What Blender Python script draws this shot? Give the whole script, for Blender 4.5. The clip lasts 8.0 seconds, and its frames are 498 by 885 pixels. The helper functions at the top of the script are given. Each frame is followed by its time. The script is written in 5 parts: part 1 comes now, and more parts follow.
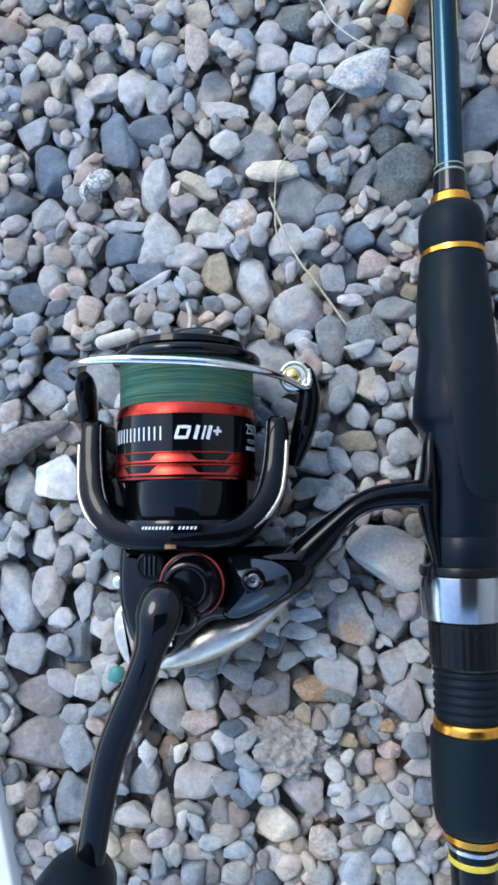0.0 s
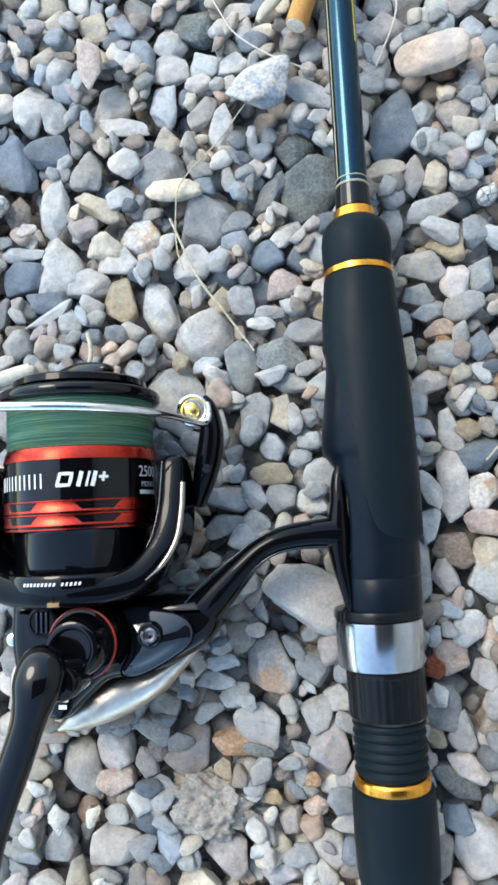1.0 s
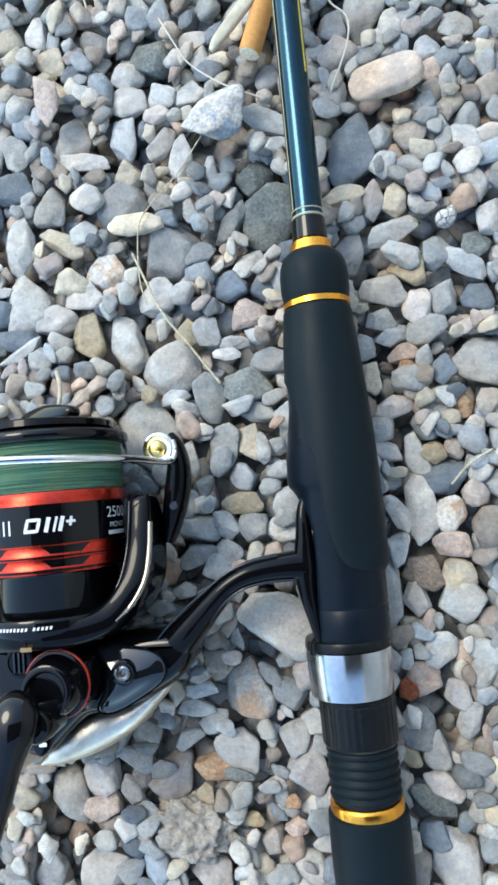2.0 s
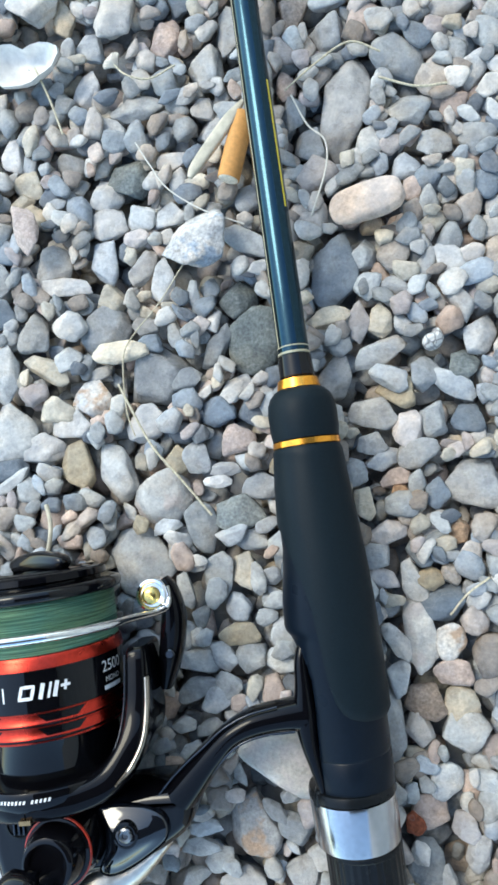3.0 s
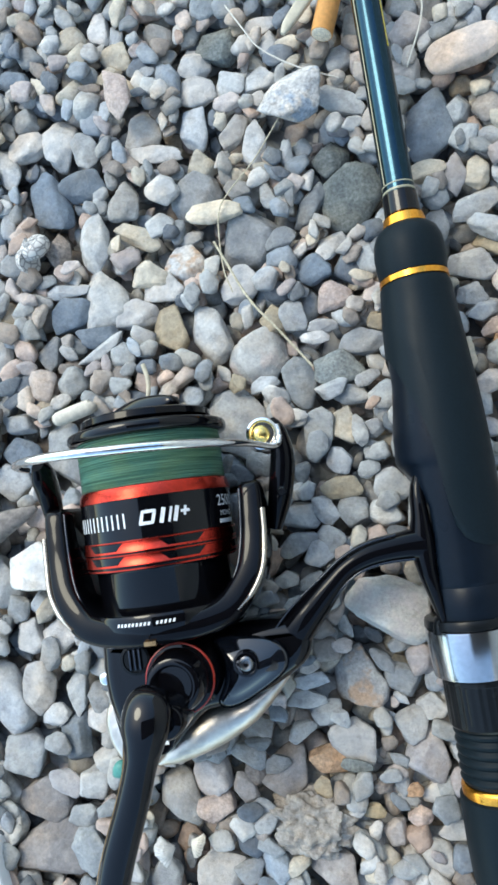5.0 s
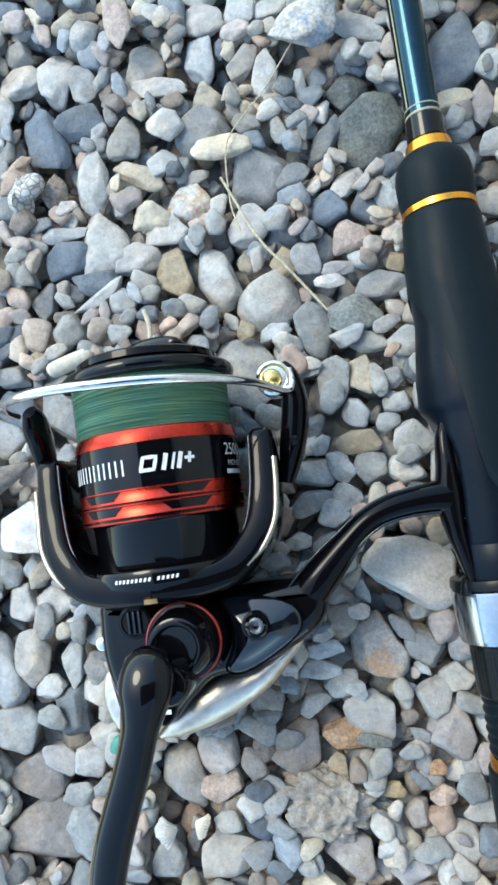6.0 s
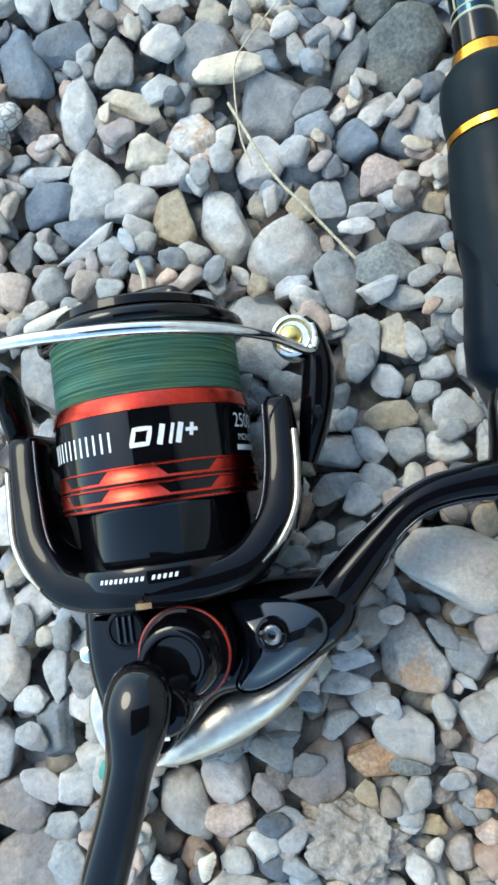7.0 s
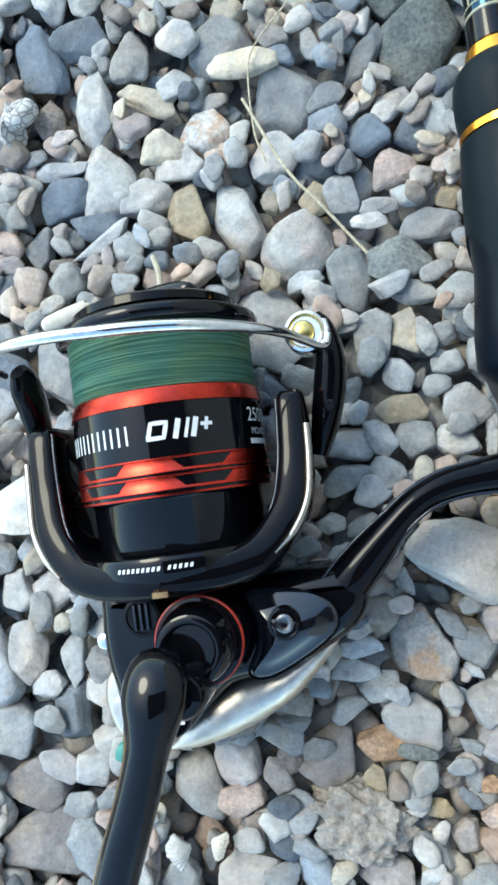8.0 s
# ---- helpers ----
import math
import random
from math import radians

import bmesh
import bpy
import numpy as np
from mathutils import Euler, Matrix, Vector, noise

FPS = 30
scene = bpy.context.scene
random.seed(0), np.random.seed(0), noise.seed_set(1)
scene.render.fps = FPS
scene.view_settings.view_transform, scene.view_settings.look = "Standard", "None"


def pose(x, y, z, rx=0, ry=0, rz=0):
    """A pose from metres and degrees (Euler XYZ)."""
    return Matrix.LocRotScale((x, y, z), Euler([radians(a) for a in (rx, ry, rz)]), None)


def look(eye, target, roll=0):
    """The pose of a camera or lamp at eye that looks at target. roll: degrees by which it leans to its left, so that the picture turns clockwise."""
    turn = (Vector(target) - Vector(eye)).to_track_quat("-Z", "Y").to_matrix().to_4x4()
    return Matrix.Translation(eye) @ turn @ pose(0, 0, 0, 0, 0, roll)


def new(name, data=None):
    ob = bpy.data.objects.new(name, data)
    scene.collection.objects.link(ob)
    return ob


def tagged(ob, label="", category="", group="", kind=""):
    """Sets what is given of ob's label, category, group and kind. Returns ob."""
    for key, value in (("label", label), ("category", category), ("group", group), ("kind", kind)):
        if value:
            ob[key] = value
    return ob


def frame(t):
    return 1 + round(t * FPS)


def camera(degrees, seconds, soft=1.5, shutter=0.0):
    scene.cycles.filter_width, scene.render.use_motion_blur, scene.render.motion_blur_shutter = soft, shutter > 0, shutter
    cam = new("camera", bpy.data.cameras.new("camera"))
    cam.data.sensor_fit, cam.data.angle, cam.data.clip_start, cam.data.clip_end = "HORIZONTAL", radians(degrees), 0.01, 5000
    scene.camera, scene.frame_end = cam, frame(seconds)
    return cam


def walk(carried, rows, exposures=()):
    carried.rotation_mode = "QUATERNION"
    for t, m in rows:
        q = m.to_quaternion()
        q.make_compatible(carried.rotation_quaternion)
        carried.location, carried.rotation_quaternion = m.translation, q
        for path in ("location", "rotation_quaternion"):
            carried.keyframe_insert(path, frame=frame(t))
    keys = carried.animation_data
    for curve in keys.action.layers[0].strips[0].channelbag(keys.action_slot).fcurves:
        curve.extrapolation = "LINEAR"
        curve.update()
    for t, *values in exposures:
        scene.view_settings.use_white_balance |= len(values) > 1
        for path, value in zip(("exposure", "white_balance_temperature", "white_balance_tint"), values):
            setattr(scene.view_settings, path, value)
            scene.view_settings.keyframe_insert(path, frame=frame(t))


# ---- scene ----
cam = camera(41.98, 8.0, soft=2.9)
# seconds; eye in millimetres; turn about x, y, z in degrees
ROWS = [
    (0.0, 0.0, 0.1, 232.0, 5.71, 6.38, -0.52),
    (0.5, 8.2, 10.0, 226.6, 5.75, 6.54, -1.33),
    (0.8, 20.2, 11.5, 219.6, 5.76, 6.68, -2.28),
    (1.0, 30.6, 11.4, 215.0, 5.77, 6.75, -2.92),
    (1.2, 34.2, 10.2, 211.4, 5.68, 6.59, -3.39),
    (2.3, 48.4, 36.2, 218.8, 3.99, 7.98, -6.04),
    (2.5, 49.3, 44.5, 218.6, 4.04, 7.77, -6.61),
    (3.0, 51.7, 67.1, 217.9, 4.40, 7.58, -7.59),
    (3.5, 44.0, 96.4, 217.0, 4.46, 6.67, -8.02),
    (3.7, 42.9, 105.0, 221.4, 4.40, 7.10, -8.20),
    (4.0, 44.2, 102.2, 228.1, 4.31, 7.72, -8.39),
    (4.2, 29.2, 79.4, 228.6, 4.56, 7.59, -8.46),
    (4.5, 17.5, 45.6, 228.2, 4.93, 7.39, -8.54),
    (4.7, 15.6, 33.3, 224.1, 4.72, 7.77, -8.41),
    (5.8, 7.8, 8.5, 204.7, 4.82, 8.46, -8.26),
    (6.0, 6.6, 8.4, 200.4, 4.54, 8.42, -8.18),
    (6.5, -4.1, 7.3, 180.0, 4.18, 8.39, -8.19),
    (7.0, -1.1, 7.3, 170.2, 3.74, 8.53, -8.11),
    (7.5, 1.4, 6.7, 168.4, 3.06, 8.77, -8.08),
    (8.0, -1.0, 8.5, 173.6, 2.67, 9.46, -7.89),
]
walk(cam, [(t, pose(x / 1000, y / 1000, z / 1000, rx, ry, rz)) for t, x, y, z, rx, ry, rz in ROWS], [(0.0, 1.47, 5880, 5), (0.5, 1.54, 6040, 4), (0.8, 1.72, 6320, 2.5), (1.0, 1.84, 6620, 1), (2.5, 1.80, 6570, -1), (3.5, 1.82, 6540, -1), (4.0, 1.79, 6560, -1), (4.5, 1.68, 6570, -1), (6.0, 1.78, 6520, -3), (6.5, 1.80, 6460, -4), (8.0, 1.82, 6440, -4)])

# ---- light ----
world = bpy.data.worlds.new("sky")
scene.world = world
world.use_nodes = True
wt = world.node_tree
sky = wt.nodes.new("ShaderNodeTexSky")
sky.sky_type = "NISHITA"
sky.sun_disc = False
sky.sun_elevation, sky.sun_rotation = radians(52), radians(-44)
wt.links.new(sky.outputs["Color"], wt.nodes["Background"].inputs["Color"])
wt.nodes["Background"].inputs["Strength"].default_value = 0.15
sun = new("sun", bpy.data.lights.new("sun", "SUN"))
sun.data.energy, sun.data.angle, sun.data.color = 0.5, radians(22), (1.0, 0.90, 0.78)
sun.matrix_world = look((-0.42, 0.44, 0.79), (0, 0, 0))


# ---- materials ----
def nodes_of(name):
    m = bpy.data.materials.new(name)
    m.use_nodes = True
    t = m.node_tree
    return m, t, t.nodes["Principled BSDF"]


def add(t, kind, **values):
    n = t.nodes.new(kind)
    for key, value in values.items():
        n.inputs[key].default_value = value
    return n


def where(t):
    return t.nodes.new("ShaderNodeNewGeometry").outputs["Position"]


def noise_tex(t, scale, detail=3.0, rough=0.55):
    n = add(t, "ShaderNodeTexNoise", Scale=scale, Detail=detail, Roughness=rough)
    t.links.new(where(t), n.inputs["Vector"])
    return n.outputs["Fac"]


def span(t, value, a, b, lo=0.0, hi=1.0):
    n = t.nodes.new("ShaderNodeMapRange")
    for key, v in zip(("From Min", "From Max", "To Min", "To Max"), (a, b, lo, hi)):
        n.inputs[key].default_value = v
    t.links.new(value, n.inputs["Value"])
    return n.outputs["Result"]


def blend(t, fac, a, b, how="MIX"):
    n = t.nodes.new("ShaderNodeMix")
    n.data_type, n.blend_type = "RGBA", how
    for slot, v in ((0, fac), (6, a), (7, b)):
        if isinstance(v, (int, float)):
            n.inputs[slot].default_value = v
        elif isinstance(v, tuple):
            n.inputs[slot].default_value = (*v, 1)
        else:
            t.links.new(v, n.inputs[slot])
    return n.outputs[2]


def bump(t, b, height, strength, distance):
    n = add(t, "ShaderNodeBump", Strength=strength, Distance=distance)
    t.links.new(height, n.inputs["Height"])
    t.links.new(n.outputs["Normal"], b.inputs["Normal"])


def plain(name, colour, rough=0.4, metal=0.0, coat=0.0, grain=0.12, scale=900.0, relief=0.0, gloss=0.5):
    """A surface of one colour with faint wear in tone, gloss and relief."""
    m, t, b = nodes_of(name)
    fac = span(t, noise_tex(t, scale), 0.3, 0.7)
    dark = tuple(c * (1 - grain) for c in colour)
    light = tuple(min(1.0, c * (1 + grain)) for c in colour)
    t.links.new(blend(t, fac, dark, light), b.inputs["Base Color"])
    smear = span(t, noise_tex(t, 70.0), 0.3, 0.7, rough * 0.8, min(1.0, rough * 1.25))
    t.links.new(smear, b.inputs["Roughness"])
    b.inputs["Metallic"].default_value = metal
    b.inputs["Coat Weight"].default_value = coat
    b.inputs["Specular IOR Level"].default_value = gloss
    b.inputs["Coat Roughness"].default_value = 0.06
    if relief:
        bump(t, b, noise_tex(t, scale * 2), 0.5, relief)
    return m


def stone_material(name, colours, spots=0.10, patch=None, loose=False):
    """Beach stone: tones picked at random for each stone, clouds, fine speckle, thin veins and a pitted skin."""
    m, t, b = nodes_of(name)
    if loose:
        rnd = t.nodes.new("ShaderNodeNewGeometry").outputs["Random Per Island"]
    else:
        rnd = t.nodes.new("ShaderNodeObjectInfo").outputs["Random"]
    ramp = t.nodes.new("ShaderNodeValToRGB")
    ramp.color_ramp.interpolation = "CONSTANT" if loose else "LINEAR"
    while len(ramp.color_ramp.elements) < len(colours):
        ramp.color_ramp.elements.new(0.5)
    for n, (e, c) in enumerate(zip(ramp.color_ramp.elements, colours)):
        e.position, e.color = n / len(colours), (*c, 1)
    t.links.new(rnd, ramp.inputs["Fac"])
    w = t.nodes.new("ShaderNodeMath")
    w.operation, w.inputs[1].default_value = "MULTIPLY", 37.0
    t.links.new(rnd, w.inputs[0])
    w2 = t.nodes.new("ShaderNodeMath")
    w2.operation = "FRACT"
    t.links.new(w.outputs[0], w2.inputs[0])
    value = span(t, w2.outputs[0], 0, 1, 0.78, 1.2)
    shade = t.nodes.new("ShaderNodeCombineColor")
    for s in range(3):
        t.links.new(value, shade.inputs[s])
    col = blend(t, 1.0, ramp.outputs["Color"], shade.outputs["Color"], "MULTIPLY")
    cloud = span(t, noise_tex(t, 150.0, 4.0, 0.6), 0.32, 0.68, 0.0, 1.0)
    col = blend(t, cloud, blend(t, 1.0, col, (0.76, 0.77, 0.79), "MULTIPLY"), blend(t, 1.0, col, (1.16, 1.13, 1.08), "MULTIPLY"))
    stain = span(t, noise_tex(t, 48.0, 4.0, 0.6), 0.46, 0.64, 0.0, 0.8)
    col = blend(t, stain, col, blend(t, 1.0, col, (1.10, 0.97, 0.83), "MULTIPLY"))
    scuff = span(t, noise_tex(t, 330.0, 5.0, 0.7), 0.50, 0.66, 0.0, 0.45)
    col = blend(t, scuff, col, blend(t, 1.0, col, (1.28, 1.27, 1.24), "MULTIPLY"))
    pit = span(t, noise_tex(t, 240.0, 5.0, 0.7), 0.36, 0.46, 0.5, 0.0)
    col = blend(t, pit, col, blend(t, 1.0, col, (0.62, 0.61, 0.60), "MULTIPLY"))
    if patch:
        spot = span(t, noise_tex(t, 95.0, 3.0, 0.65), 0.53, 0.62, 0.0, 0.85)
        col = blend(t, spot, col, patch)
    fleck = span(t, noise_tex(t, 900.0, 3.0), 0.32, 0.68, 1 - spots, 1 + spots)
    grey = t.nodes.new("ShaderNodeCombineColor")
    for s in range(3):
        t.links.new(fleck, grey.inputs[s])
    col = blend(t, 1.0, col, grey.outputs["Color"], "MULTIPLY")
    vein = t.nodes.new("ShaderNodeMath")
    vein.operation, vein.inputs[1].default_value = "SUBTRACT", 0.5
    t.links.new(noise_tex(t, 75.0, 2.0, 0.4), vein.inputs[0])
    line = t.nodes.new("ShaderNodeMath")
    line.operation = "ABSOLUTE"
    t.links.new(vein.outputs[0], line.inputs[0])
    fine = span(t, line.outputs[0], 0.0, 0.006, 0.12, 0.0)
    col = blend(t, fine, col, (0.5, 0.49, 0.46))
    t.links.new(col, b.inputs["Base Color"])
    t.links.new(span(t, cloud, 0, 1, 0.95, 0.78), b.inputs["Roughness"])
    b.inputs["Specular IOR Level"].default_value = 0.25
    rough = t.nodes.new("ShaderNodeMath")
    rough.operation = "ADD"
    t.links.new(span(t, noise_tex(t, 300.0, 4.0, 0.6), 0, 1), rough.inputs[0])
    t.links.new(span(t, noise_tex(t, 2200.0, 2.0), 0, 1, 0, 0.25), rough.inputs[1])
    bump(t, b, rough.outputs[0], 0.55, 0.003 if name == "pitted_stone" else 0.0013)
    return m


LIGHT, WHITE, MID = (0.40, 0.41, 0.405), (0.475, 0.465, 0.445), (0.27, 0.285, 0.293)
CREAM, PINK = (0.50, 0.455, 0.375), (0.46, 0.37, 0.32)
TONES = {
    "l": stone_material("pale_grey_stone", [(0.37, 0.39, 0.40), LIGHT, (0.46, 0.46, 0.445), (0.40, 0.415, 0.425)]),
    "w": stone_material("white_stone", [(0.455, 0.45, 0.435), WHITE, (0.50, 0.485, 0.465)], 0.07),
    "z": stone_material("bright_white_stone", [(0.72, 0.72, 0.71), (0.74, 0.74, 0.72)], 0.05),
    "g": stone_material("grey_stone", [(0.23, 0.25, 0.26), MID, (0.30, 0.305, 0.305)]),
    "d": stone_material("slate_stone", [(0.155, 0.19, 0.235), (0.17, 0.205, 0.245), (0.20, 0.23, 0.262)]),
    "k": stone_material("dark_green_stone", [(0.16, 0.178, 0.172), (0.20, 0.217, 0.21)], 0.3),
    "c": stone_material("cream_stone", [CREAM, (0.51, 0.46, 0.37)], 0.1),
    "t": stone_material("tan_stone", [(0.40, 0.345, 0.24), (0.43, 0.37, 0.27)], 0.12),
    "p": stone_material("pink_stone", [PINK, (0.46, 0.38, 0.34)], 0.2),
    "q": stone_material("mauve_stone", [(0.43, 0.41, 0.41), (0.47, 0.45, 0.445)], 0.08),
    "o": stone_material("ochre_stone", [(0.42, 0.26, 0.15), (0.45, 0.30, 0.19)], 0.3),
    "y": stone_material("taupe_stone", [(0.29, 0.27, 0.26), (0.33, 0.31, 0.30)], 0.1),
    "b": stone_material("brown_stone", [(0.23, 0.19, 0.16), (0.28, 0.24, 0.21)], 0.3),
    "e": stone_material("rust_stone", [(0.19, 0.055, 0.028), (0.22, 0.07, 0.035)], 0.35),
    "u": stone_material("rosy_cream_stone", [(0.51, 0.43, 0.375), (0.53, 0.455, 0.40)], 0.08),
    "m": stone_material("stained_stone", [(0.46, 0.46, 0.45), (0.50, 0.49, 0.47)], 0.2, (0.43, 0.29, 0.19)),
    "r": stone_material("banded_stone", [(0.44, 0.455, 0.455), (0.47, 0.475, 0.465)], 0.12, (0.50, 0.44, 0.40)),
    "v": stone_material("mottled_stone", [(0.56, 0.56, 0.55), (0.58, 0.57, 0.55)], 0.3, (0.30, 0.36, 0.43)),
    "x": stone_material("pitted_stone", [(0.47, 0.435, 0.385), (0.50, 0.46, 0.41)], 0.22, (0.33, 0.30, 0.27)),
}
GRAVEL = stone_material(
    "mixed_gravel",
    [LIGHT, (0.30, 0.315, 0.32), WHITE, (0.33, 0.365, 0.40), (0.19, 0.215, 0.24), (0.44, 0.40, 0.36), (0.47, 0.42, 0.39), (0.29, 0.30, 0.303), LIGHT, CREAM,
     (0.31, 0.275, 0.245), WHITE, (0.27, 0.235, 0.205), (0.36, 0.38, 0.40), (0.40, 0.36, 0.35), (0.30, 0.31, 0.31), PINK, (0.17, 0.19, 0.215), (0.42, 0.39, 0.33), (0.45, 0.45, 0.44)],
    0.10, None, True)

BLACK = plain("black_gloss_paint", (0.0025, 0.0025, 0.0035), 0.05, 0.0, 0.0, 0.12, 900.0, 0.0, 0.34)
BLACK_SHELL = plain("black_gloss_shell", (0.0025, 0.0025, 0.0035), 0.05, 0.0, 0.0, 0.12, 900.0, 0.0, 0.19)
BLANK = plain("blank_lacquer", (0.024, 0.049, 0.067), 0.09, 1.0)
DARK_METAL = plain("smoked_metal", (0.05, 0.055, 0.065), 0.14, 0.9)
BLACK_PLASTIC = plain("black_plastic", (0.006, 0.007, 0.008), 0.25, 0.0, 0.0, 0.12, 900.0, 0.0, 0.18)
RUBBER = plain("black_rubber_paint", (0.006, 0.011, 0.0145), 0.45, 0.0, 0.0, 0.15, 1500.0, 0.00004, 0.11)
SEAT = plain("satin_black_seat", (0.004, 0.007, 0.012), 0.32, 0.0, 0.0, 0.12, 900.0, 0.0, 0.14)
CHROME = plain("chrome", (0.78, 0.78, 0.77), 0.10, 1.0)
SILVER = plain("satin_silver", (0.52, 0.52, 0.53), 0.17, 1.0, 0.0, 0.06, 600.0)
BODY_SILVER = plain("polished_silver_body", (0.68, 0.61, 0.52), 0.36, 1.0, 0.0, 0.14, 300.0, 0.0003)
TRIM = plain("polished_trim", (0.46, 0.41, 0.34), 0.26, 1.0)
STEEL = plain("dark_steel", (0.20, 0.20, 0.20), 0.25, 1.0)
PLATE = plain("smoked_plate", (0.004, 0.005, 0.008), 0.07, 0.0, 0.5, 0.12, 900.0, 0.0, 0.6)
GOLD = plain("gold_ring", (0.88, 0.39, 0.055), 0.22, 1.0)
BRASS = plain("brass_pin", (0.66, 0.50, 0.17), 0.24, 1.0)
BRONZE = plain("bronze_edge", (0.42, 0.26, 0.12), 0.25, 1.0)
ORANGE = plain("orange_anodised", (0.54, 0.048, 0.031), 0.27, 1.0)
RED = plain("red_line_paint", (0.35, 0.03, 0.015), 0.3)
PRINT = plain("white_print", (0.75, 0.75, 0.74), 0.5)
YELLOW = plain("yellow_stripe", (0.62, 0.50, 0.04), 0.3)
PALE_LINE = plain("pale_stripe", (0.36, 0.33, 0.22), 0.35)
STRAW = plain("dry_straw", (0.50, 0.44, 0.31), 0.7, 0.0, 0.0, 0.3)
HAIR = plain("pale_thread", (0.55, 0.52, 0.45), 0.5)
CORK = plain("cork_paper", (0.56, 0.27, 0.075), 0.75, 0.0, 0.0, 0.12, 700.0)
FILTER = plain("filter_fibre", (0.80, 0.69, 0.52), 0.9, 0.0, 0.0, 0.25, 1500.0, 0.0002)
WOOD = plain("weathered_wood", (0.20, 0.175, 0.155), 0.85, 0.0, 0.0, 0.4, 500.0, 0.0004)
CHIP = plain("bleached_wood", (0.50, 0.45, 0.34), 0.8, 0.0, 0.0, 0.2, 250.0, 0.0003)
SHELL = plain("shell_white", (0.72, 0.70, 0.66), 0.5, 0.0, 0.0, 0.15, 300.0, 0.0002)
SHELL_RIB = plain("dull_shell_white", (0.50, 0.49, 0.46), 0.7, 0.0, 0.0, 0.2, 400.0, 0.0002)
CHALK = plain("chalky_cream", (0.58, 0.53, 0.44), 0.8, 0.0, 0.0, 0.15, 500.0, 0.0002)
BOARD = plain("white_board_paint", (0.74, 0.75, 0.75), 0.5, 0.0, 0.0, 0.06, 120.0, 0.0002)
GLASS_BIT = plain("sea_glass", (0.07, 0.25, 0.21), 0.45)
ADDED_WALL = plain("pale_bounce_wall", (0.46, 0.45, 0.44), 0.9, 0.0, 0.0, 0.15, 25.0, 0.002)
BLOCKER = plain("dark_blocker", (0.07, 0.065, 0.06), 0.8, 0.0, 0.0, 0.25, 40.0, 0.001)


def line_material():
    """Wound braided line: green strands, lighter and darker turn by turn."""
    m, t, b = nodes_of("green_braid")
    stretch = t.nodes.new("ShaderNodeMapping")
    stretch.inputs["Scale"].default_value = (30, 4600, 30)
    t.links.new(where(t), stretch.inputs["Vector"])
    n = add(t, "ShaderNodeTexNoise", Scale=1.0, Detail=3.0)
    t.links.new(stretch.outputs["Vector"], n.inputs["Vector"])
    fac = span(t, n.outputs["Fac"], 0.36, 0.66)
    round_it = span(t, noise_tex(t, 95.0, 3.0), 0.38, 0.64)
    t.links.new(blend(t, fac, blend(t, round_it, (0.020, 0.082, 0.062), (0.030, 0.090, 0.050)), blend(t, round_it, (0.19, 0.37, 0.27), (0.26, 0.40, 0.235))), b.inputs["Base Color"])
    b.inputs["Roughness"].default_value = 0.38
    bump(t, b, n.outputs["Fac"], 0.9, 0.0003)
    return m


LINE = line_material()


# ---- shapes, in millimetres ----
MM = 0.001


def mesh_of(name, bm, material, smooth=40):
    bmesh.ops.recalc_face_normals(bm, faces=bm.faces)
    me = bpy.data.meshes.new(name)
    for f in bm.faces:
        f.smooth = True
    for e in bm.edges:
        if len(e.link_faces) == 2 and e.calc_face_angle(0) > radians(smooth):
            e.smooth = False
    bm.to_mesh(me)
    bm.free()
    me.materials.append(material)
    return me


def part(name, bm, material, parent, label="", smooth=40):
    ob = new(name, mesh_of(name, bm, material, smooth))
    ob.parent = parent
    return tagged(ob, label)


def thing(name, x, y, z, label, category, group="", kind=""):
    """An Empty at the base of a thing. Its parts are built in world millimetres round this base."""
    ob = new(name)
    ob.empty_display_size = 0.01
    ob.location = (x * MM, y * MM, z * MM)
    return tagged(ob, label, category, group, kind)


def shift(bm, parent):
    bmesh.ops.translate(bm, verts=bm.verts, vec=-parent.location)
    return bm


def lathe(profile, cx, cz, axis="y", segs=64, rise=0.0, ridge=None, closed=True):
    """Turns (place along the axis, radius) rows about an axis through (cx, cz): along y, or upright for axis z, where cx, cz are x, y.
    rise: climb of the axis for each millimetre along it. ridge: radius factor by angle."""
    bm = bmesh.new()
    rings = []
    for s, r in profile:
        ring = []
        for k in range(segs):
            a = 2 * math.pi * k / segs
            q = r * (ridge(a, s) if ridge else 1.0)
            if axis == "y":
                p = (cx + q * math.cos(a), s, cz + q * math.sin(a) + rise * s)
            else:
                p = (cx + q * math.cos(a), cz + q * math.sin(a), s)
            ring.append(bm.verts.new([v * MM for v in p]))
        rings.append(ring)
    for a, b in zip(rings, rings[1:]):
        for k in range(segs):
            bm.faces.new((a[k], a[(k + 1) % segs], b[(k + 1) % segs], b[k]))
    if closed:
        bm.faces.new(rings[0])
        bm.faces.new(rings[-1])
    return bm


def curve_points(points, steps):
    """Catmull-Rom through rows of any length."""
    pts = [np.array(p, float) for p in points]
    pts = [2 * pts[0] - pts[1], *pts, 2 * pts[-1] - pts[-2]]
    out = []
    for a, b, c, d in zip(pts, pts[1:], pts[2:], pts[3:]):
        for k in range(steps):
            s = k / steps
            out.append(0.5 * (2 * b + (c - a) * s + (2 * a - 5 * b + 4 * c - d) * s * s + (3 * b - a - 3 * c + d) * s**3))
    out.append(pts[-2])
    return out


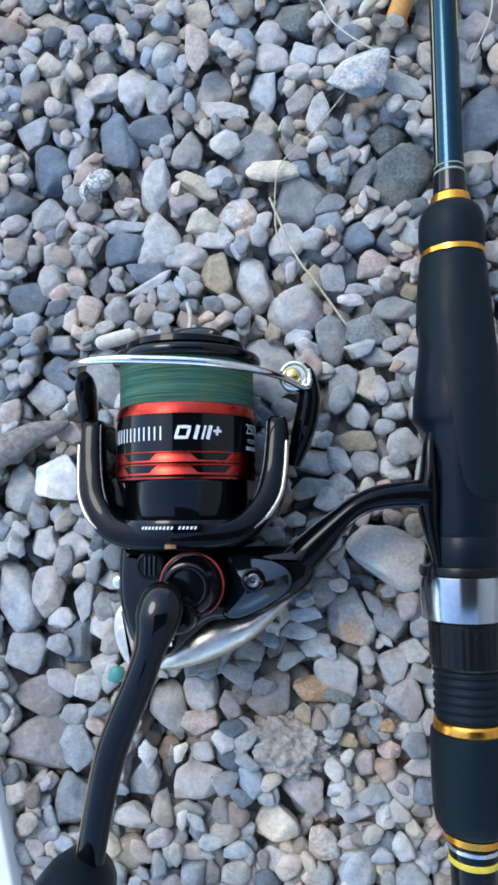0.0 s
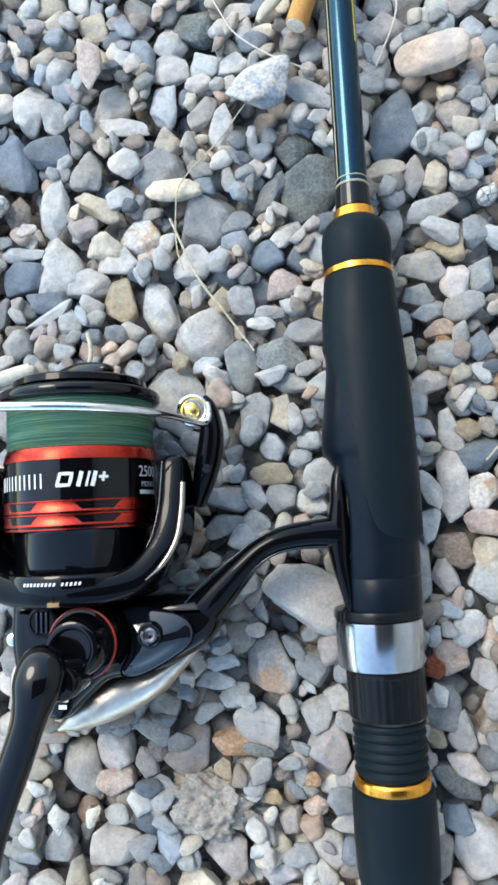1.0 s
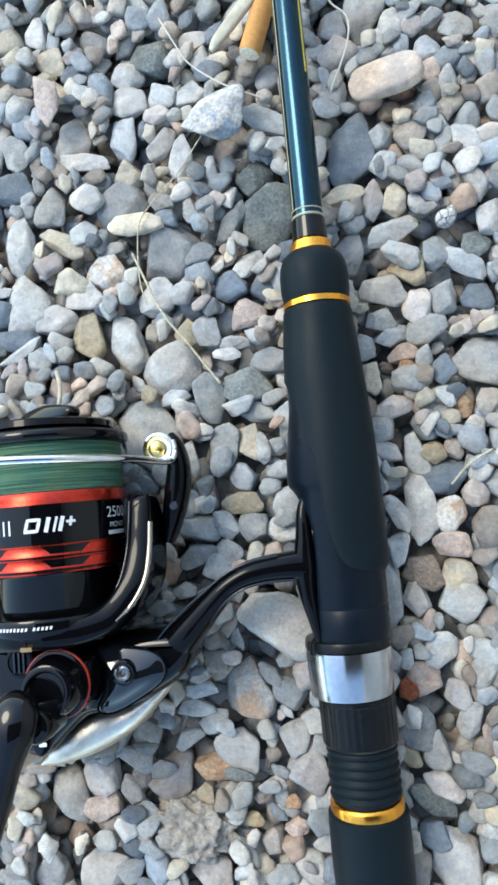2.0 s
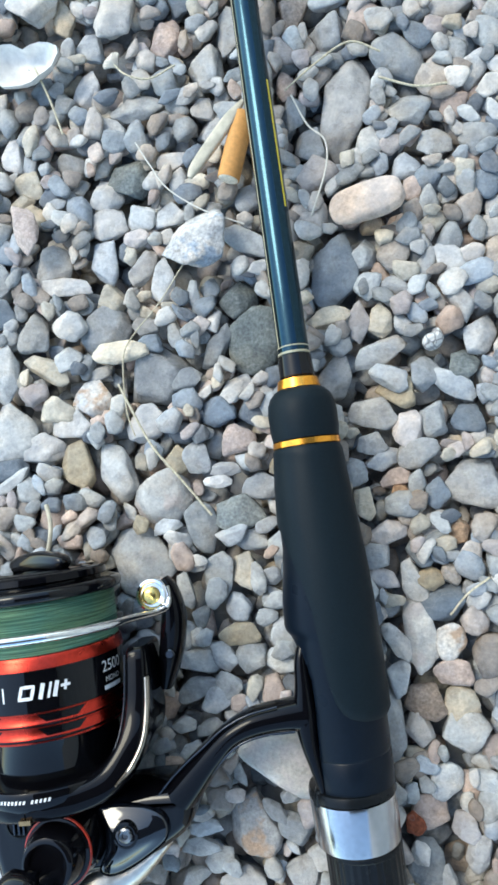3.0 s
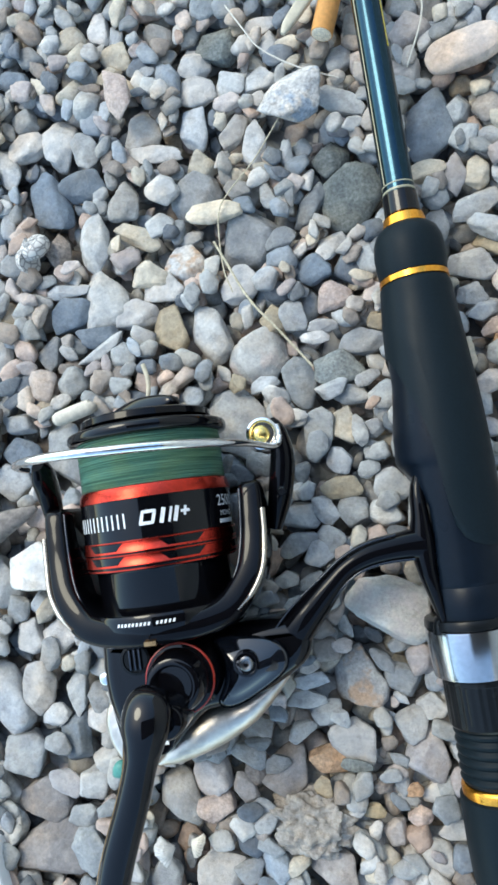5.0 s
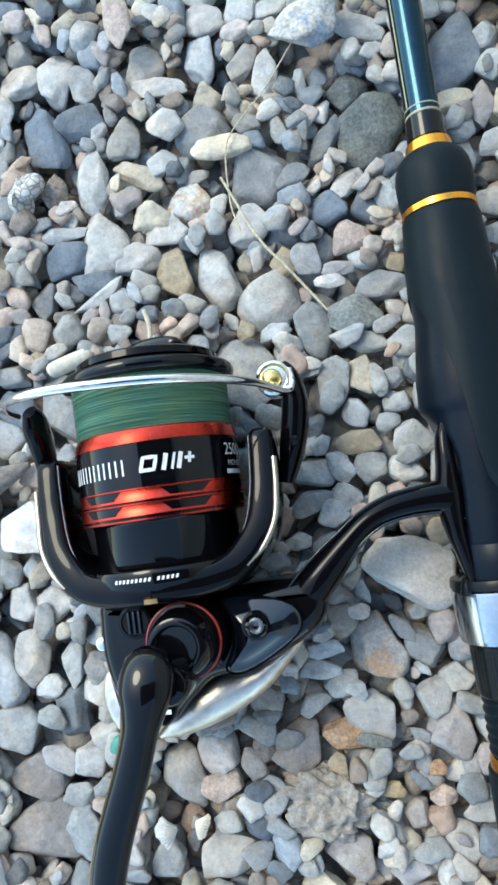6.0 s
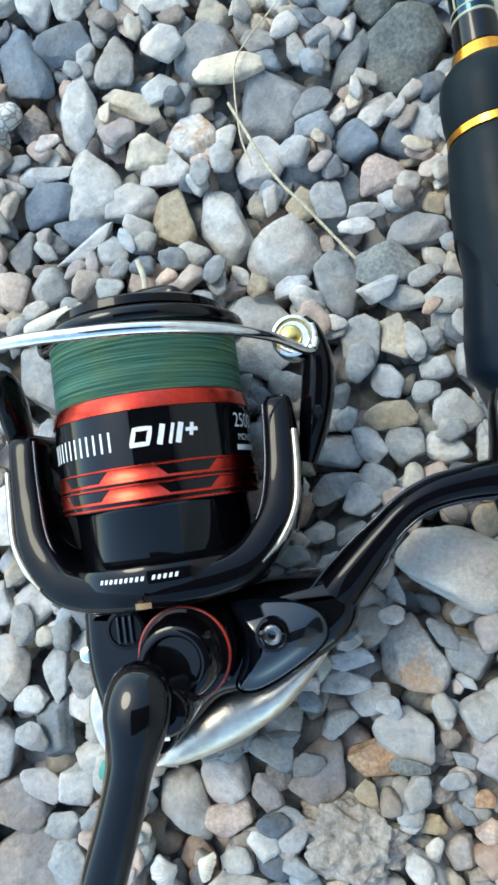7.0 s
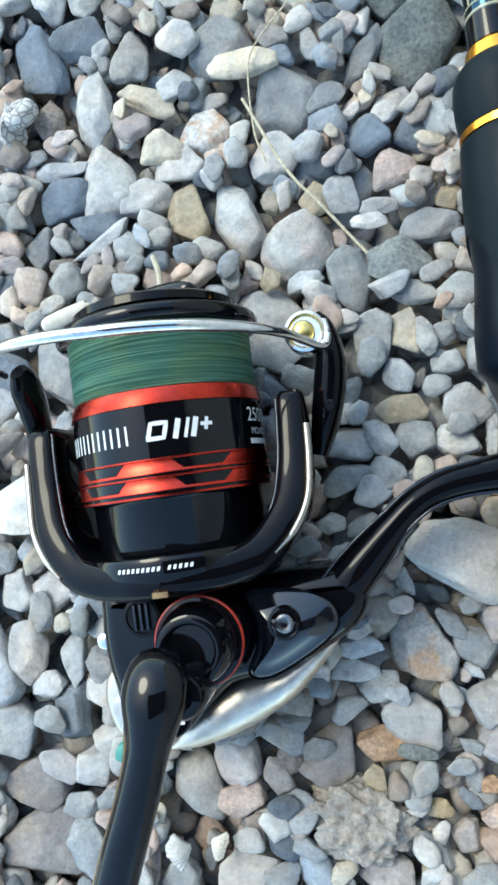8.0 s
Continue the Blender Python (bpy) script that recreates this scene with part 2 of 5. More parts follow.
def sweep(points, steps=6, segs=14, power=2.6, up=(0, 0, 1)):
    """A tube of rounded section along rows (x, y, z, half width, half height). power: 2 is an ellipse, more is squarer."""
    rows = curve_points(points, steps)
    bm = bmesh.new()
    rings = []
    for n, row in enumerate(rows):
        a, b = rows[max(0, n - 1)], rows[min(len(rows) - 1, n + 1)]
        ahead = Vector(b[:3] - a[:3]).normalized()
        side = ahead.cross(Vector(up)).normalized()
        top = side.cross(ahead)
        ring = []
        for k in range(segs):
            an = 2 * math.pi * k / segs
            c, s = math.cos(an), math.sin(an)
            u = math.copysign(abs(c) ** (2 / power), c) * row[3]
            v = math.copysign(abs(s) ** (2 / power), s) * row[4]
            ring.append(bm.verts.new((Vector(row[:3]) + side * u + top * v) * MM))
        rings.append(ring)
    for a, b in zip(rings, rings[1:]):
        for k in range(segs):
            bm.faces.new((a[k], a[(k + 1) % segs], b[(k + 1) % segs], b[k]))
    bm.faces.new(rings[0])
    bm.faces.new(rings[-1])
    return bm


def slab(outline, z0, z1, bevel, steps=6, dome=0.0):
    """A closed smooth outline in x, y, raised from z0 to z1 with rounded rims."""
    pts = [np.array(p, float) for p in outline]
    loop = []
    for n in range(len(pts)):
        a, b, c, d = (pts[(n + k) % len(pts)] for k in (-1, 0, 1, 2))
        for k in range(steps):
            s = k / steps
            loop.append(0.5 * (2 * b + (c - a) * s + (2 * a - 5 * b + 4 * c - d) * s * s + (3 * b - a - 3 * c + d) * s**3))
    mid = sum(loop) / len(loop)
    tang = [loop[(n + 1) % len(loop)] - loop[n - 1] for n in range(len(loop))]
    area = sum(a[0] * b[1] - a[1] * b[0] for a, b in zip(loop, loop[1:] + loop[:1]))
    nrm = [np.array((t[1], -t[0])) / (np.linalg.norm(t) + 1e-9) * (1 if area > 0 else -1) for t in tang]
    levels = [(z0, bevel)]
    levels += [(z0 + bevel * (1 - math.cos(a)), bevel * (1 - math.sin(a))) for a in (0.5, 1.0, math.pi / 2)]
    levels += [(z1 - bevel * (1 - math.sin(a)), bevel * (1 - math.cos(a))) for a in (0.0, 0.4, 0.8, 1.2, math.pi / 2)]
    bm = bmesh.new()
    rings = []
    for z, inset in levels:
        rings.append([bm.verts.new((*((p - n * inset) * MM), z * MM)) for p, n in zip(loop, nrm)])
    for f in (0.75, 0.5, 0.25) if dome else ():
        rings.append([bm.verts.new((*(((p - n * bevel) * f + mid * (1 - f)) * MM), (z1 + dome * (1 - f * f)) * MM)) for p, n in zip(loop, nrm)])
    for a, b in zip(rings, rings[1:]):
        for k in range(len(loop)):
            j = (k + 1) % len(loop)
            bm.faces.new((a[k], a[j], b[j], b[k]))
    bm.faces.new(rings[0])
    bm.faces.new(rings[-1])
    return bm


def arc_plate(cx, cz, r0, r1, a0, a1, y0, y1, slant=0.0, steps=8, slope=0.0):
    """A plate bent round an axis along y, from angle a0 to a1 (degrees from upright, clockwise as seen from the reel's foot end). slant leans its ends; slope shrinks its far edge."""
    bm = bmesh.new()
    grid = []
    for r in (r0, r1):
        for y, cut in ((y0, 0.0), (y1, slope)):
            row = []
            for k in range(steps + 1):
                a = radians(a0 + cut + (a1 - a0 - 2 * cut) * k / steps + slant * (y - y0))
                row.append(bm.verts.new(((cx + r * math.sin(a)) * MM, y * MM, (cz + r * math.cos(a)) * MM)))
            grid.append(row)
    lo0, lo1, hi0, hi1 = grid
    for k in range(steps):
        for a, b in ((lo0, lo1), (hi0, hi1), (lo0, hi0), (lo1, hi1)):
            bm.faces.new((a[k], a[k + 1], b[k + 1], b[k]))
    for k in (0, steps):
        bm.faces.new((lo0[k], lo1[k], hi1[k], hi0[k]))
    return bm


# ---- the ground, and unseen slabs added to shape the light ----
def box(x0, y0, z0, x1, y1, z1, bevel=0.0):
    bm = bmesh.new()
    bmesh.ops.create_cube(bm, size=1.0)
    for v in bm.verts:
        v.co = Vector([(lo + (hi - lo) * (c + 0.5)) * MM for lo, hi, c in zip((x0, y0, z0), (x1, y1, z1), v.co)])
    if bevel:
        bmesh.ops.bevel(bm, geom=list(bm.edges), offset=bevel * MM, segments=3, affect="EDGES", profile=0.5)
    return bm


def ground_sheet():
    """One sheet of small gravel out to the horizon, a little under the loose stones."""
    bm = bmesh.new()
    edges = [-60000, -6000, -900, -320, -160, 0, 160, 340, 480, 900, 6000, 60000]
    grid = [[bm.verts.new((x * MM, y * MM, -0.019 if max(abs(x), abs(y - 90)) < 400 else -0.012)) for x in edges] for y in edges]
    for a, b in zip(grid, grid[1:]):
        for k in range(len(edges) - 1):
            bm.faces.new((a[k], a[k + 1], b[k + 1], b[k]))
    m, t, b = nodes_of("gravel_bed")
    cells = add(t, "ShaderNodeTexVoronoi", Scale=95.0, Randomness=0.9)
    t.links.new(where(t), cells.inputs["Vector"])
    tone = t.nodes.new("ShaderNodeSeparateColor")
    t.links.new(cells.outputs["Color"], tone.inputs["Color"])
    col = blend(t, tone.outputs[0], (0.16, 0.175, 0.19), (0.46, 0.45, 0.43))
    col = blend(t, span(t, noise_tex(t, 600.0), 0.3, 0.7), blend(t, 1.0, col, (0.8, 0.8, 0.8), "MULTIPLY"), col)
    t.links.new(col, b.inputs["Base Color"])
    b.inputs["Roughness"].default_value = 0.8
    bump(t, b, span(t, cells.outputs["Distance"], 0, 0.7, 1, 0), 1.0, 0.006)
    ob = new("ground", mesh_of("ground", bm, m))
    return tagged(ob, "grey and white pebble beach of small worn stones", "ground", "", "structure")


ground = ground_sheet()
# Added wall, out of view: cuts the sky on the right, bounces light.
wall_east = tagged(new("wall_east", mesh_of("wall_east", box(1300, -3000, -30, 1520, 3200, 2000, 8), ADDED_WALL)), "pale grey wall added out of view to cut off sky and bounce light", "wall", "", "structure")
# Unseen dark slab added overhead, so that gloss black parts reflect less sky.
roof_overhang = tagged(new("roof_overhang", mesh_of("roof_overhang", box(-450, -850, 2002, 1520, 430, 2140, 8), BLOCKER)), "dark slab added overhead out of view to darken reflections", "roof", "", "structure")



# ---- fishing rod ----
RX, RZ, RISE = 45.0, 13.6, 0.026


def rod_turn(profile, segs=64, ridge=None, closed=True):
    return lathe(profile, RX, RZ, "y", segs, RISE, ridge, closed)


def fishing_rod():
    rod = thing("fishing_rod", RX, 0, 0, "black spinning rod with gold rings lying on the pebbles", "fishing rod")

    def p(name, bm, material, label="", smooth=40, under=None):
        return part(name, shift(bm, rod), material, rod if under is None else under, label, smooth)

    blank = p("blank", rod_turn([(98, 5.0), (160, 4.75), (240, 4.45), (420, 3.9), (900, 2.6), (901, 0.4)], 48), BLANK, "gloss black tapered rod blank")
    p("thread_ring", rod_turn([(111.2, 4.9), (111.4, 5.12), (111.9, 5.12), (112.1, 4.9)], 48), PALE_LINE, "fine pale ring", under=blank)
    p("thread_ring", rod_turn([(113.4, 4.9), (113.5, 5.05), (113.8, 5.05), (113.9, 4.9)], 48), PALE_LINE, "fine pale ring", under=blank)
    p("wrap", rod_turn([(104, 5.3), (104.3, 5.6), (110.8, 5.3), (111.2, 4.9)], 48), BLACK, "gloss black wrap", under=blank)
    p("thread_ring", rod_turn([(236.0, 4.4), (236.2, 4.68), (237.2, 4.68), (237.4, 4.4)], 48), YELLOW, "yellow ring", under=blank)
    p("thread_ring", rod_turn([(238.8, 4.4), (239.0, 4.6), (239.5, 4.6), (239.7, 4.4)], 48), SILVER, "silver ring", under=blank)

    def stripe(name, angle, y0, y1, material, wide=3.2):
        bm = bmesh.new()
        rows = []
        for k in range(41):
            y = y0 + (y1 - y0) * k / 40
            r = float(np.interp(y, (98, 160, 240, 420), (5.0, 4.75, 4.45, 3.9))) + 0.04
            rows.append([bm.verts.new([v * MM for v in (RX + rr * math.cos(a), y, RZ + rr * math.sin(a) + RISE * y)])
                         for rr, a in ((r - 0.3, radians(angle - wide)), (r, radians(angle - wide)), (r, radians(angle + wide)), (r - 0.3, radians(angle + wide)))])
        for a, b in zip(rows, rows[1:]):
            for k in range(3):
                bm.faces.new((a[k], a[k + 1], b[k + 1], b[k]))
        p(name, bm, material, under=blank)

    stripe("stripe", 152, 114, 400, PALE_LINE, 3.5)
    stripe("stripe", 33, 158, 200, YELLOW, 5)
    p("gold_ring", rod_turn([(100.2, 6.2), (100.5, 6.9), (103.4, 6.3), (103.8, 5.6)], 64), GOLD, "bright gold ring")
    p("foregrip", rod_turn([(100.6, 6.4), (99.8, 8.0), (98.2, 9.5), (96.0, 10.4), (93, 10.8), (88, 10.75), (84.6, 10.3), (84.3, 9.6)], 64), RUBBER, "matte black rubber front grip")
    p("gold_ring", rod_turn([(82.2, 9.8), (82.5, 10.55), (84.2, 10.5), (84.5, 9.8)], 64), GOLD, "thin gold ring")

    # the sleeve reaches far down one flank and is cut away in a long scoop on the other, over the reel's foot
    bm = bmesh.new()
    segs, rows = 224, 44
    ring = []
    prof = [(82.3, 10.2), (81.6, 10.75), (78, 10.9), (70, 11.4), (60, 12.0), (48, 12.7), (36, 13.2), (22, 13.5), (8, 13.5), (-4, 13.3)]

    def radius(y):
        return float(np.interp(-y, [-a for a, _ in prof], [b for _, b in prof]))

    def cut(a):
        return float(np.interp(math.cos(a), (-1, -0.86, -0.66, -0.50, -0.36, -0.28, -0.22, -0.14, 0.0, 0.16, 0.45, 1), (60, 55.5, 48, 42, 34, 23, 13, 8, 4.6, 3.0, 1.6, 0.6)))

    for k in range(rows + 1):
        f = (k / rows) ** 1.0
        row = []
        for j in range(segs):
            a = 2 * math.pi * j / segs
            y = 82.3 + (cut(a) - 82.3) * f
            r = radius(y) + 0.55 * min(1.0, f * 2) - (0.0 if f < 0.985 else 1.0)
            row.append(bm.verts.new([v * MM for v in (RX + r * math.cos(a), y, RZ + r * math.sin(a) + RISE * y)]))
        ring.append(row)
    for a, b in zip(ring, ring[1:]):
        for j in range(segs):
            bm.faces.new((a[j], a[(j + 1) % segs], b[(j + 1) % segs], b[j]))
    p("grip_sleeve", bm, RUBBER, "matte black grip sleeve with a scooped edge", 60)

    # the seat: a pointed front hood over the foot, then a flat for the foot on that flank
    seat_rows = [(62, 11.0), (56, 11.6), (48, 12.2), (40, 12.6), (33, 12.8), (26, 12.8), (18, 12.8), (8, 12.7), (-4, 12.5), (-9, 12.4), (-9.4, 12.2), (-9.7, 12.4), (-17, 12.3), (-19.5, 12.1)]

    def seat_radius(y):
        return float(np.interp(-y, [-a for a, _ in seat_rows], [b for _, b in seat_rows]))

    def flank(a, y):
        c, r = max(1e-6, -math.cos(a)), seat_radius(y)
        reach = float(np.interp(y, (-20, -10, 6, 14, 18, 22.0, 25.0, 27.6, 29.2, 36, 44, 52), (8.9, 8.7, 7.9, 8.0, 8.8, 10.4, 12.3, 14.3, 14.6, 14.2, 13.0, 11.9)))
        if reach < r:
            return min(1.0, reach / (r * c))
        return 1.0 + (reach / r - 1.0) * c**2

    fine_rows = [(y, seat_radius(y)) for y in np.arange(62, -9, -0.8)]
    p("reel_seat", rod_turn(fine_rows + seat_rows[9:], 96, flank), SEAT, "satin black reel seat", 50)
    p("hood", lathe([(-18.4, 11.0), (-18.8, 12.8), (-19.6, 13.1), (-21.2, 13.2), (-21.7, 12.6)], RX - 0.9, RZ, "y", 64, RISE), BLACK_PLASTIC, "black hood rim")
    p("hood_lug", sweep([(36.0, -18.2, 18, 1.4, 2.0), (35.2, -19.6, 18, 2.4, 3.6), (35.0, -22.4, 18, 2.6, 3.8)], 5, 16), BLACK_PLASTIC, "black clamping lug")
    p("silver_collar", lathe([(-21.6, 12.5), (-21.9, 12.95), (-22.8, 13.05), (-34.6, 12.6), (-35.5, 12.4), (-35.8, 11.6)], RX - 1.0, RZ, "y", 72, RISE), SILVER, "brushed silver collar")

    def teeth(a, s):
        return 1.0 + (0.014 if -48.5 < s < -37.0 and int(a / (2 * math.pi) * 64) % 2 else 0.0)

    p("lock_nut", rod_turn([(-35.7, 11.0), (-36.4, 11.5), (-37.4, 11.5), (-37.6, 11.4), (-48.0, 11.3), (-48.4, 11.3), (-49.6, 11.4), (-50.4, 10.9)], 128, teeth), BLACK_PLASTIC, "ribbed black locking nut", 25)
    rib = [(-50.3, 10.2)]
    for k in range(6):
        y = -50.6 - k * 2.65
        rib += [(y, 9.8), (y - 0.5, 10.5), (y - 1.2, 10.8), (y - 1.9, 10.5), (y - 2.3, 9.8)]
    p("bellows", rod_turn(rib + [(-67.5, 10.2)], 64), RUBBER, "ringed black rubber section", 75)
    p("gold_ring", rod_turn([(-66.6, 10.2), (-67.0, 10.8), (-67.8, 11.1), (-69.8, 11.1), (-70.1, 10.6)], 64), GOLD, "bright gold ring")
    p("rear_grip", rod_turn([(-69.9, 11.0), (-70.4, 11.9), (-73, 12.1), (-84, 12.2), (-94, 11.9), (-98, 11.2), (-100, 10.0), (-100.6, 8.8)], 64), RUBBER, "matte black rear grip")
    p("gold_ring", rod_turn([(-100.4, 8.6), (-100.8, 9.3), (-103.0, 8.9), (-103.4, 8.0)], 64), GOLD, "bright gold ring")
    p("butt_section", rod_turn([(-103, 7.6), (-104, 7.8), (-112, 7.2), (-150, 6.6), (-151, 5.0)], 48), BLACK, "gloss black butt section")
    p("thread_ring", rod_turn([(-108.2, 7.5), (-108.5, 7.8), (-110.0, 7.7), (-110.3, 7.3)], 48), YELLOW, "yellow ring")
    p("thread_ring", rod_turn([(-104.6, 7.8), (-104.8, 8.0), (-105.8, 7.95), (-106.0, 7.6)], 48), CHROME, "silver ring")
    return rod


fishing_rod()


# ---- spinning reel ----
CX, CZ = -44.5, 19.0


def spool_turn(profile, segs=96, ridge=None):
    return lathe(profile, CX, CZ, "y", segs, 0.0, ridge)


def text_on_spool(body, size, middle, y, r):
    """Lettering bent round the spool."""
    cu = bpy.data.curves.new("print", "FONT")
    cu.body, cu.size, cu.align_x, cu.extrude = body, size * MM, "CENTER", 0.0
    ob = bpy.data.objects.new("print", cu)
    scene.collection.objects.link(ob)
    bpy.context.view_layer.update()
    me = ob.evaluated_get(bpy.context.evaluated_depsgraph_get()).to_mesh()
    bm = bmesh.new()
    bm.from_mesh(me)
    bpy.data.objects.remove(ob)
    bpy.data.curves.remove(cu)
    for v in bm.verts:
        a = radians(middle) + v.co.x / (r * MM)
        v.co = Vector(((CX + r * math.sin(a)) * MM, y * MM + v.co.y, (CZ + r * math.cos(a)) * MM))
    return bm


def ribbon_on_spool(strokes, wide, r):
    """Flat strokes of paint, bent round the spool, along rows of (millimetres round it, place along it)."""
    bm = bmesh.new()
    for stroke in strokes:
        pts = []
        for a, b in zip(stroke, stroke[1:]):
            n = max(1, int(math.dist(a, b) / 0.8))
            pts += [np.array(a) + (np.array(b) - np.array(a)) * k / n for k in range(n)]
        pts.append(np.array(stroke[-1]))
        rows = []
        for n, q in enumerate(pts):
            d = pts[min(n + 1, len(pts) - 1)] - pts[max(n - 1, 0)]
            d = np.array((-d[1], d[0])) / (np.linalg.norm(d) + 1e-9) * wide / 2
            row = []
            for u, v in (q + d, q - d):
                for rr in (r - 0.15, r):
                    row.append(bm.verts.new(((CX + rr * math.sin(u / r)) * MM, v * MM, (CZ + rr * math.cos(u / r)) * MM)))
            rows.append(row)
        for a, b in zip(rows, rows[1:]):
            for i, j in ((0, 1), (1, 3), (3, 2), (2, 0)):
                bm.faces.new((a[i], a[j], b[j], b[i]))
    return bm


def spinning_reel():
    reel = thing("spinning_reel", CX, 0, 0, "black and orange spinning reel with green braid beside the rod", "fishing reel")

    def p(name, bm, material, label="", under=None, smooth=40):
        return part(name, shift(bm, reel), material, reel if under is None else under, label, smooth)

    # spool
    spool = p("spool", spool_turn([(-8, 19.2), (-7.8, 19.8), (8.2, 20.4), (8.7, 20.8), (8.9, 22.6), (10.0, 22.9), (17.6, 23.0), (28.8, 23.1), (29.2, 22.6), (33, 21.0), (47, 20.8), (48, 20.0)]), BLACK, "gloss black spool skirt")
    p("spool_lip", spool_turn([(46.8, 21.0), (47.1, 23.9), (47.6, 24.6), (48.4, 24.9), (49.6, 24.9), (50.3, 24.5), (50.8, 23.2), (51.0, 21.4), (50.4, 19.6), (50.2, 18.0)]), BLACK, "gloss black rim", spool)
    turns = [(32.0, 21.0)]
    for k in range(54):
        y = 32.6 + k * 0.268
        turns += [(y, 22.05), (y + 0.13, 22.28)]
    line = lathe(turns + [(47.1, 21.0)], CX, CZ, "y", 96, 0.0, lambda a, s: 1.0 + 0.0025 * math.sin(3 * a + s * 5.1) + 0.002 * math.sin(7 * a - s * 3))
    p("braided_line", line, LINE, "wound green braided line", spool, 80)
    p("orange_ring", spool_turn([(28.7, 22.8), (28.9, 23.4), (31.4, 22.9), (32.4, 22.4), (32.6, 21.2)]), ORANGE, "anodised orange ring", spool)
    for y in (10.6, 14.4):
        p("groove_band", spool_turn([(y - 0.5, 22.8), (y - 0.3, 23.3), (y + 0.0, 23.3), (y + 0.3, 23.08), (y + 2.4, 23.08), (y + 2.6, 23.3), (y + 2.9, 23.3), (y + 3.0, 22.8)]), ORANGE, "anodised orange band", spool)
        for k in range(6):
            a = -29.0 + k * 60.0
            p("window", arc_plate(CX, CZ, 22.9, 23.2, a - 11.0, a + 11.0, y + 0.3, y + 2.4, 0.0, 8, -6.0), BLACK, "black slot", spool)
    p("pinstripe", spool_turn([(9.0, 22.7), (9.1, 23.0), (9.5, 23.0), (9.6, 22.7)]), ORANGE, "thin orange line", spool)

    # white print: slim strokes, then slanted bold shapes, then size figures
    def ribbon(name, strokes, wide, label):
        p(name, ribbon_on_spool(strokes, wide, 23.1), PRINT, label, spool)

    for k in range(12):
        u = -24.6 + k * 1.92
        ribbon("print_bar", [[(u, 20.7), (u, 24.9)]], 0.50, "slim white print stroke")
    ribbon("print_bar", [[(1.3, 21.4), (2.2, 24.6), (5.6, 24.6), (4.7, 21.4), (0.9, 21.4)]], 0.95, "bold slanted white box")
    for u, wide in ((7.1, 1.15), (9.3, 0.7), (11.0, 1.15)):
        ribbon("print_bar", [[(u, 20.9), (u + 1.1, 25.1)]], wide, "bold slanted white stroke")
    ribbon("print_bar", [[(12.9, 23.5), (15.6, 23.5)], [(14.0, 22.2), (14.5, 24.9)]], 0.8, "bold white cross")
    p("size_print", text_on_spool("2500", 4.6, 76, 23.6, 23.2), PRINT, "white size figures 2500", spool)
    p("size_print", text_on_spool("MONO", 2.2, 76, 20.6, 23.2), PRINT, "small white lettering", spool)
    p("print_bar", arc_plate(CX, CZ, 23.0, 23.14, 66, 86, 18.4, 19.6, 0.0, 4), PRINT, "small white print", spool)

    # drag knob
    knob = p("drag_knob", spool_turn([(49.6, 18.6), (51.5, 18.6), (51.8, 20.2), (52.2, 20.6), (54.0, 20.4), (54.5, 19.8), (54.6, 18.4), (53.8, 17.4), (53.6, 16.2), (54.6, 15.4), (55.0, 14.2), (54.8, 6.0), (55.2, 5.0), (55.3, 1.0)], 72), BLACK_SHELL, "glossy black drag knob")
    bar = sweep([(CX - 11.5, 55.6, CZ - 6.4, 1.6, 1.2), (CX - 9.6, 57.0, CZ - 5.4, 2.8, 2.4), (CX, 58.0, CZ, 3.2, 3.0), (CX + 9.6, 57.0, CZ + 5.4, 2.8, 2.4), (CX + 11.5, 55.6, CZ + 6.4, 1.6, 1.2)], 6, 16, 3.5, (0, 1, 0))
    p("grip_bar", bar, BLACK, "raised gloss black bar", knob)

    # rotor
    rotor = p("rotor", spool_turn([(-13.2, 12), (-12.6, 18), (-11.2, 21.6), (-9.6, 23.2), (-7.2, 24.0), (-4.2, 24.2), (-3.4, 23.9), (-3.2, 23.4), (-3.6, 22.4), (-6.2, 21.8)]), BLACK, "gloss black rotor cup")
    for k in range(15):
        a = -22 + k * 2.75
        if k != 9:
            p("print_bar", arc_plate(CX, CZ, 24.15, 24.3, a, a + 1.5, -6.0, -5.1, 0.8, 2), PRINT, "tiny white print", rotor)
    p("tag", arc_plate(CX, CZ, 22.4, 24.1, -4, 4, -11.6, -10.4, 0.0, 4), BRONZE, "small bronze tag", rotor)
    for side, name in ((-1, "rotor_arm"), (1, "rotor_arm")):
        # (across, along, half thickness, half depth): from the cup round the corner and up the side
        path = [(0.2, -8.3, 4.5, 23.6), (6, -8.3, 4.5, 23.0), (13, -8.0, 4.5, 20.8), (20.4, -6.0, 4.5, 18.6), (26.4, -1.6, 4.4, 16.4), (30.6, 4.8, 4.1, 14.2), (32.2, 13.0, 3.7, 11.6), (32.8, 21.0, 3.5, 10.2), (33.0, 27.6, 3.3, 9.0), (33.0, 29.4, 2.6, 7.6)]
        if side < 0:
            path = [(u - 2.6 * min(1.0, max(0.0, (v + 7) / 8)), v, w + 0.3, d) for u, v, w, d in path]
        else:
            path = [(u - 2.2 * min(1.0, max(0.0, (v + 8) / 8)), v, w, d) for u, v, w, d in path]
        arm = p(name, sweep([(CX + side * u, v, CZ, w, d) for u, v, w, d in path], 6, 32, 5.0), BLACK_SHELL, "gloss black rotor arm", rotor)
        edge = [(u + w * 0.93, v, CZ + d * 0.91) for u, v, w, d in path[3:8]]
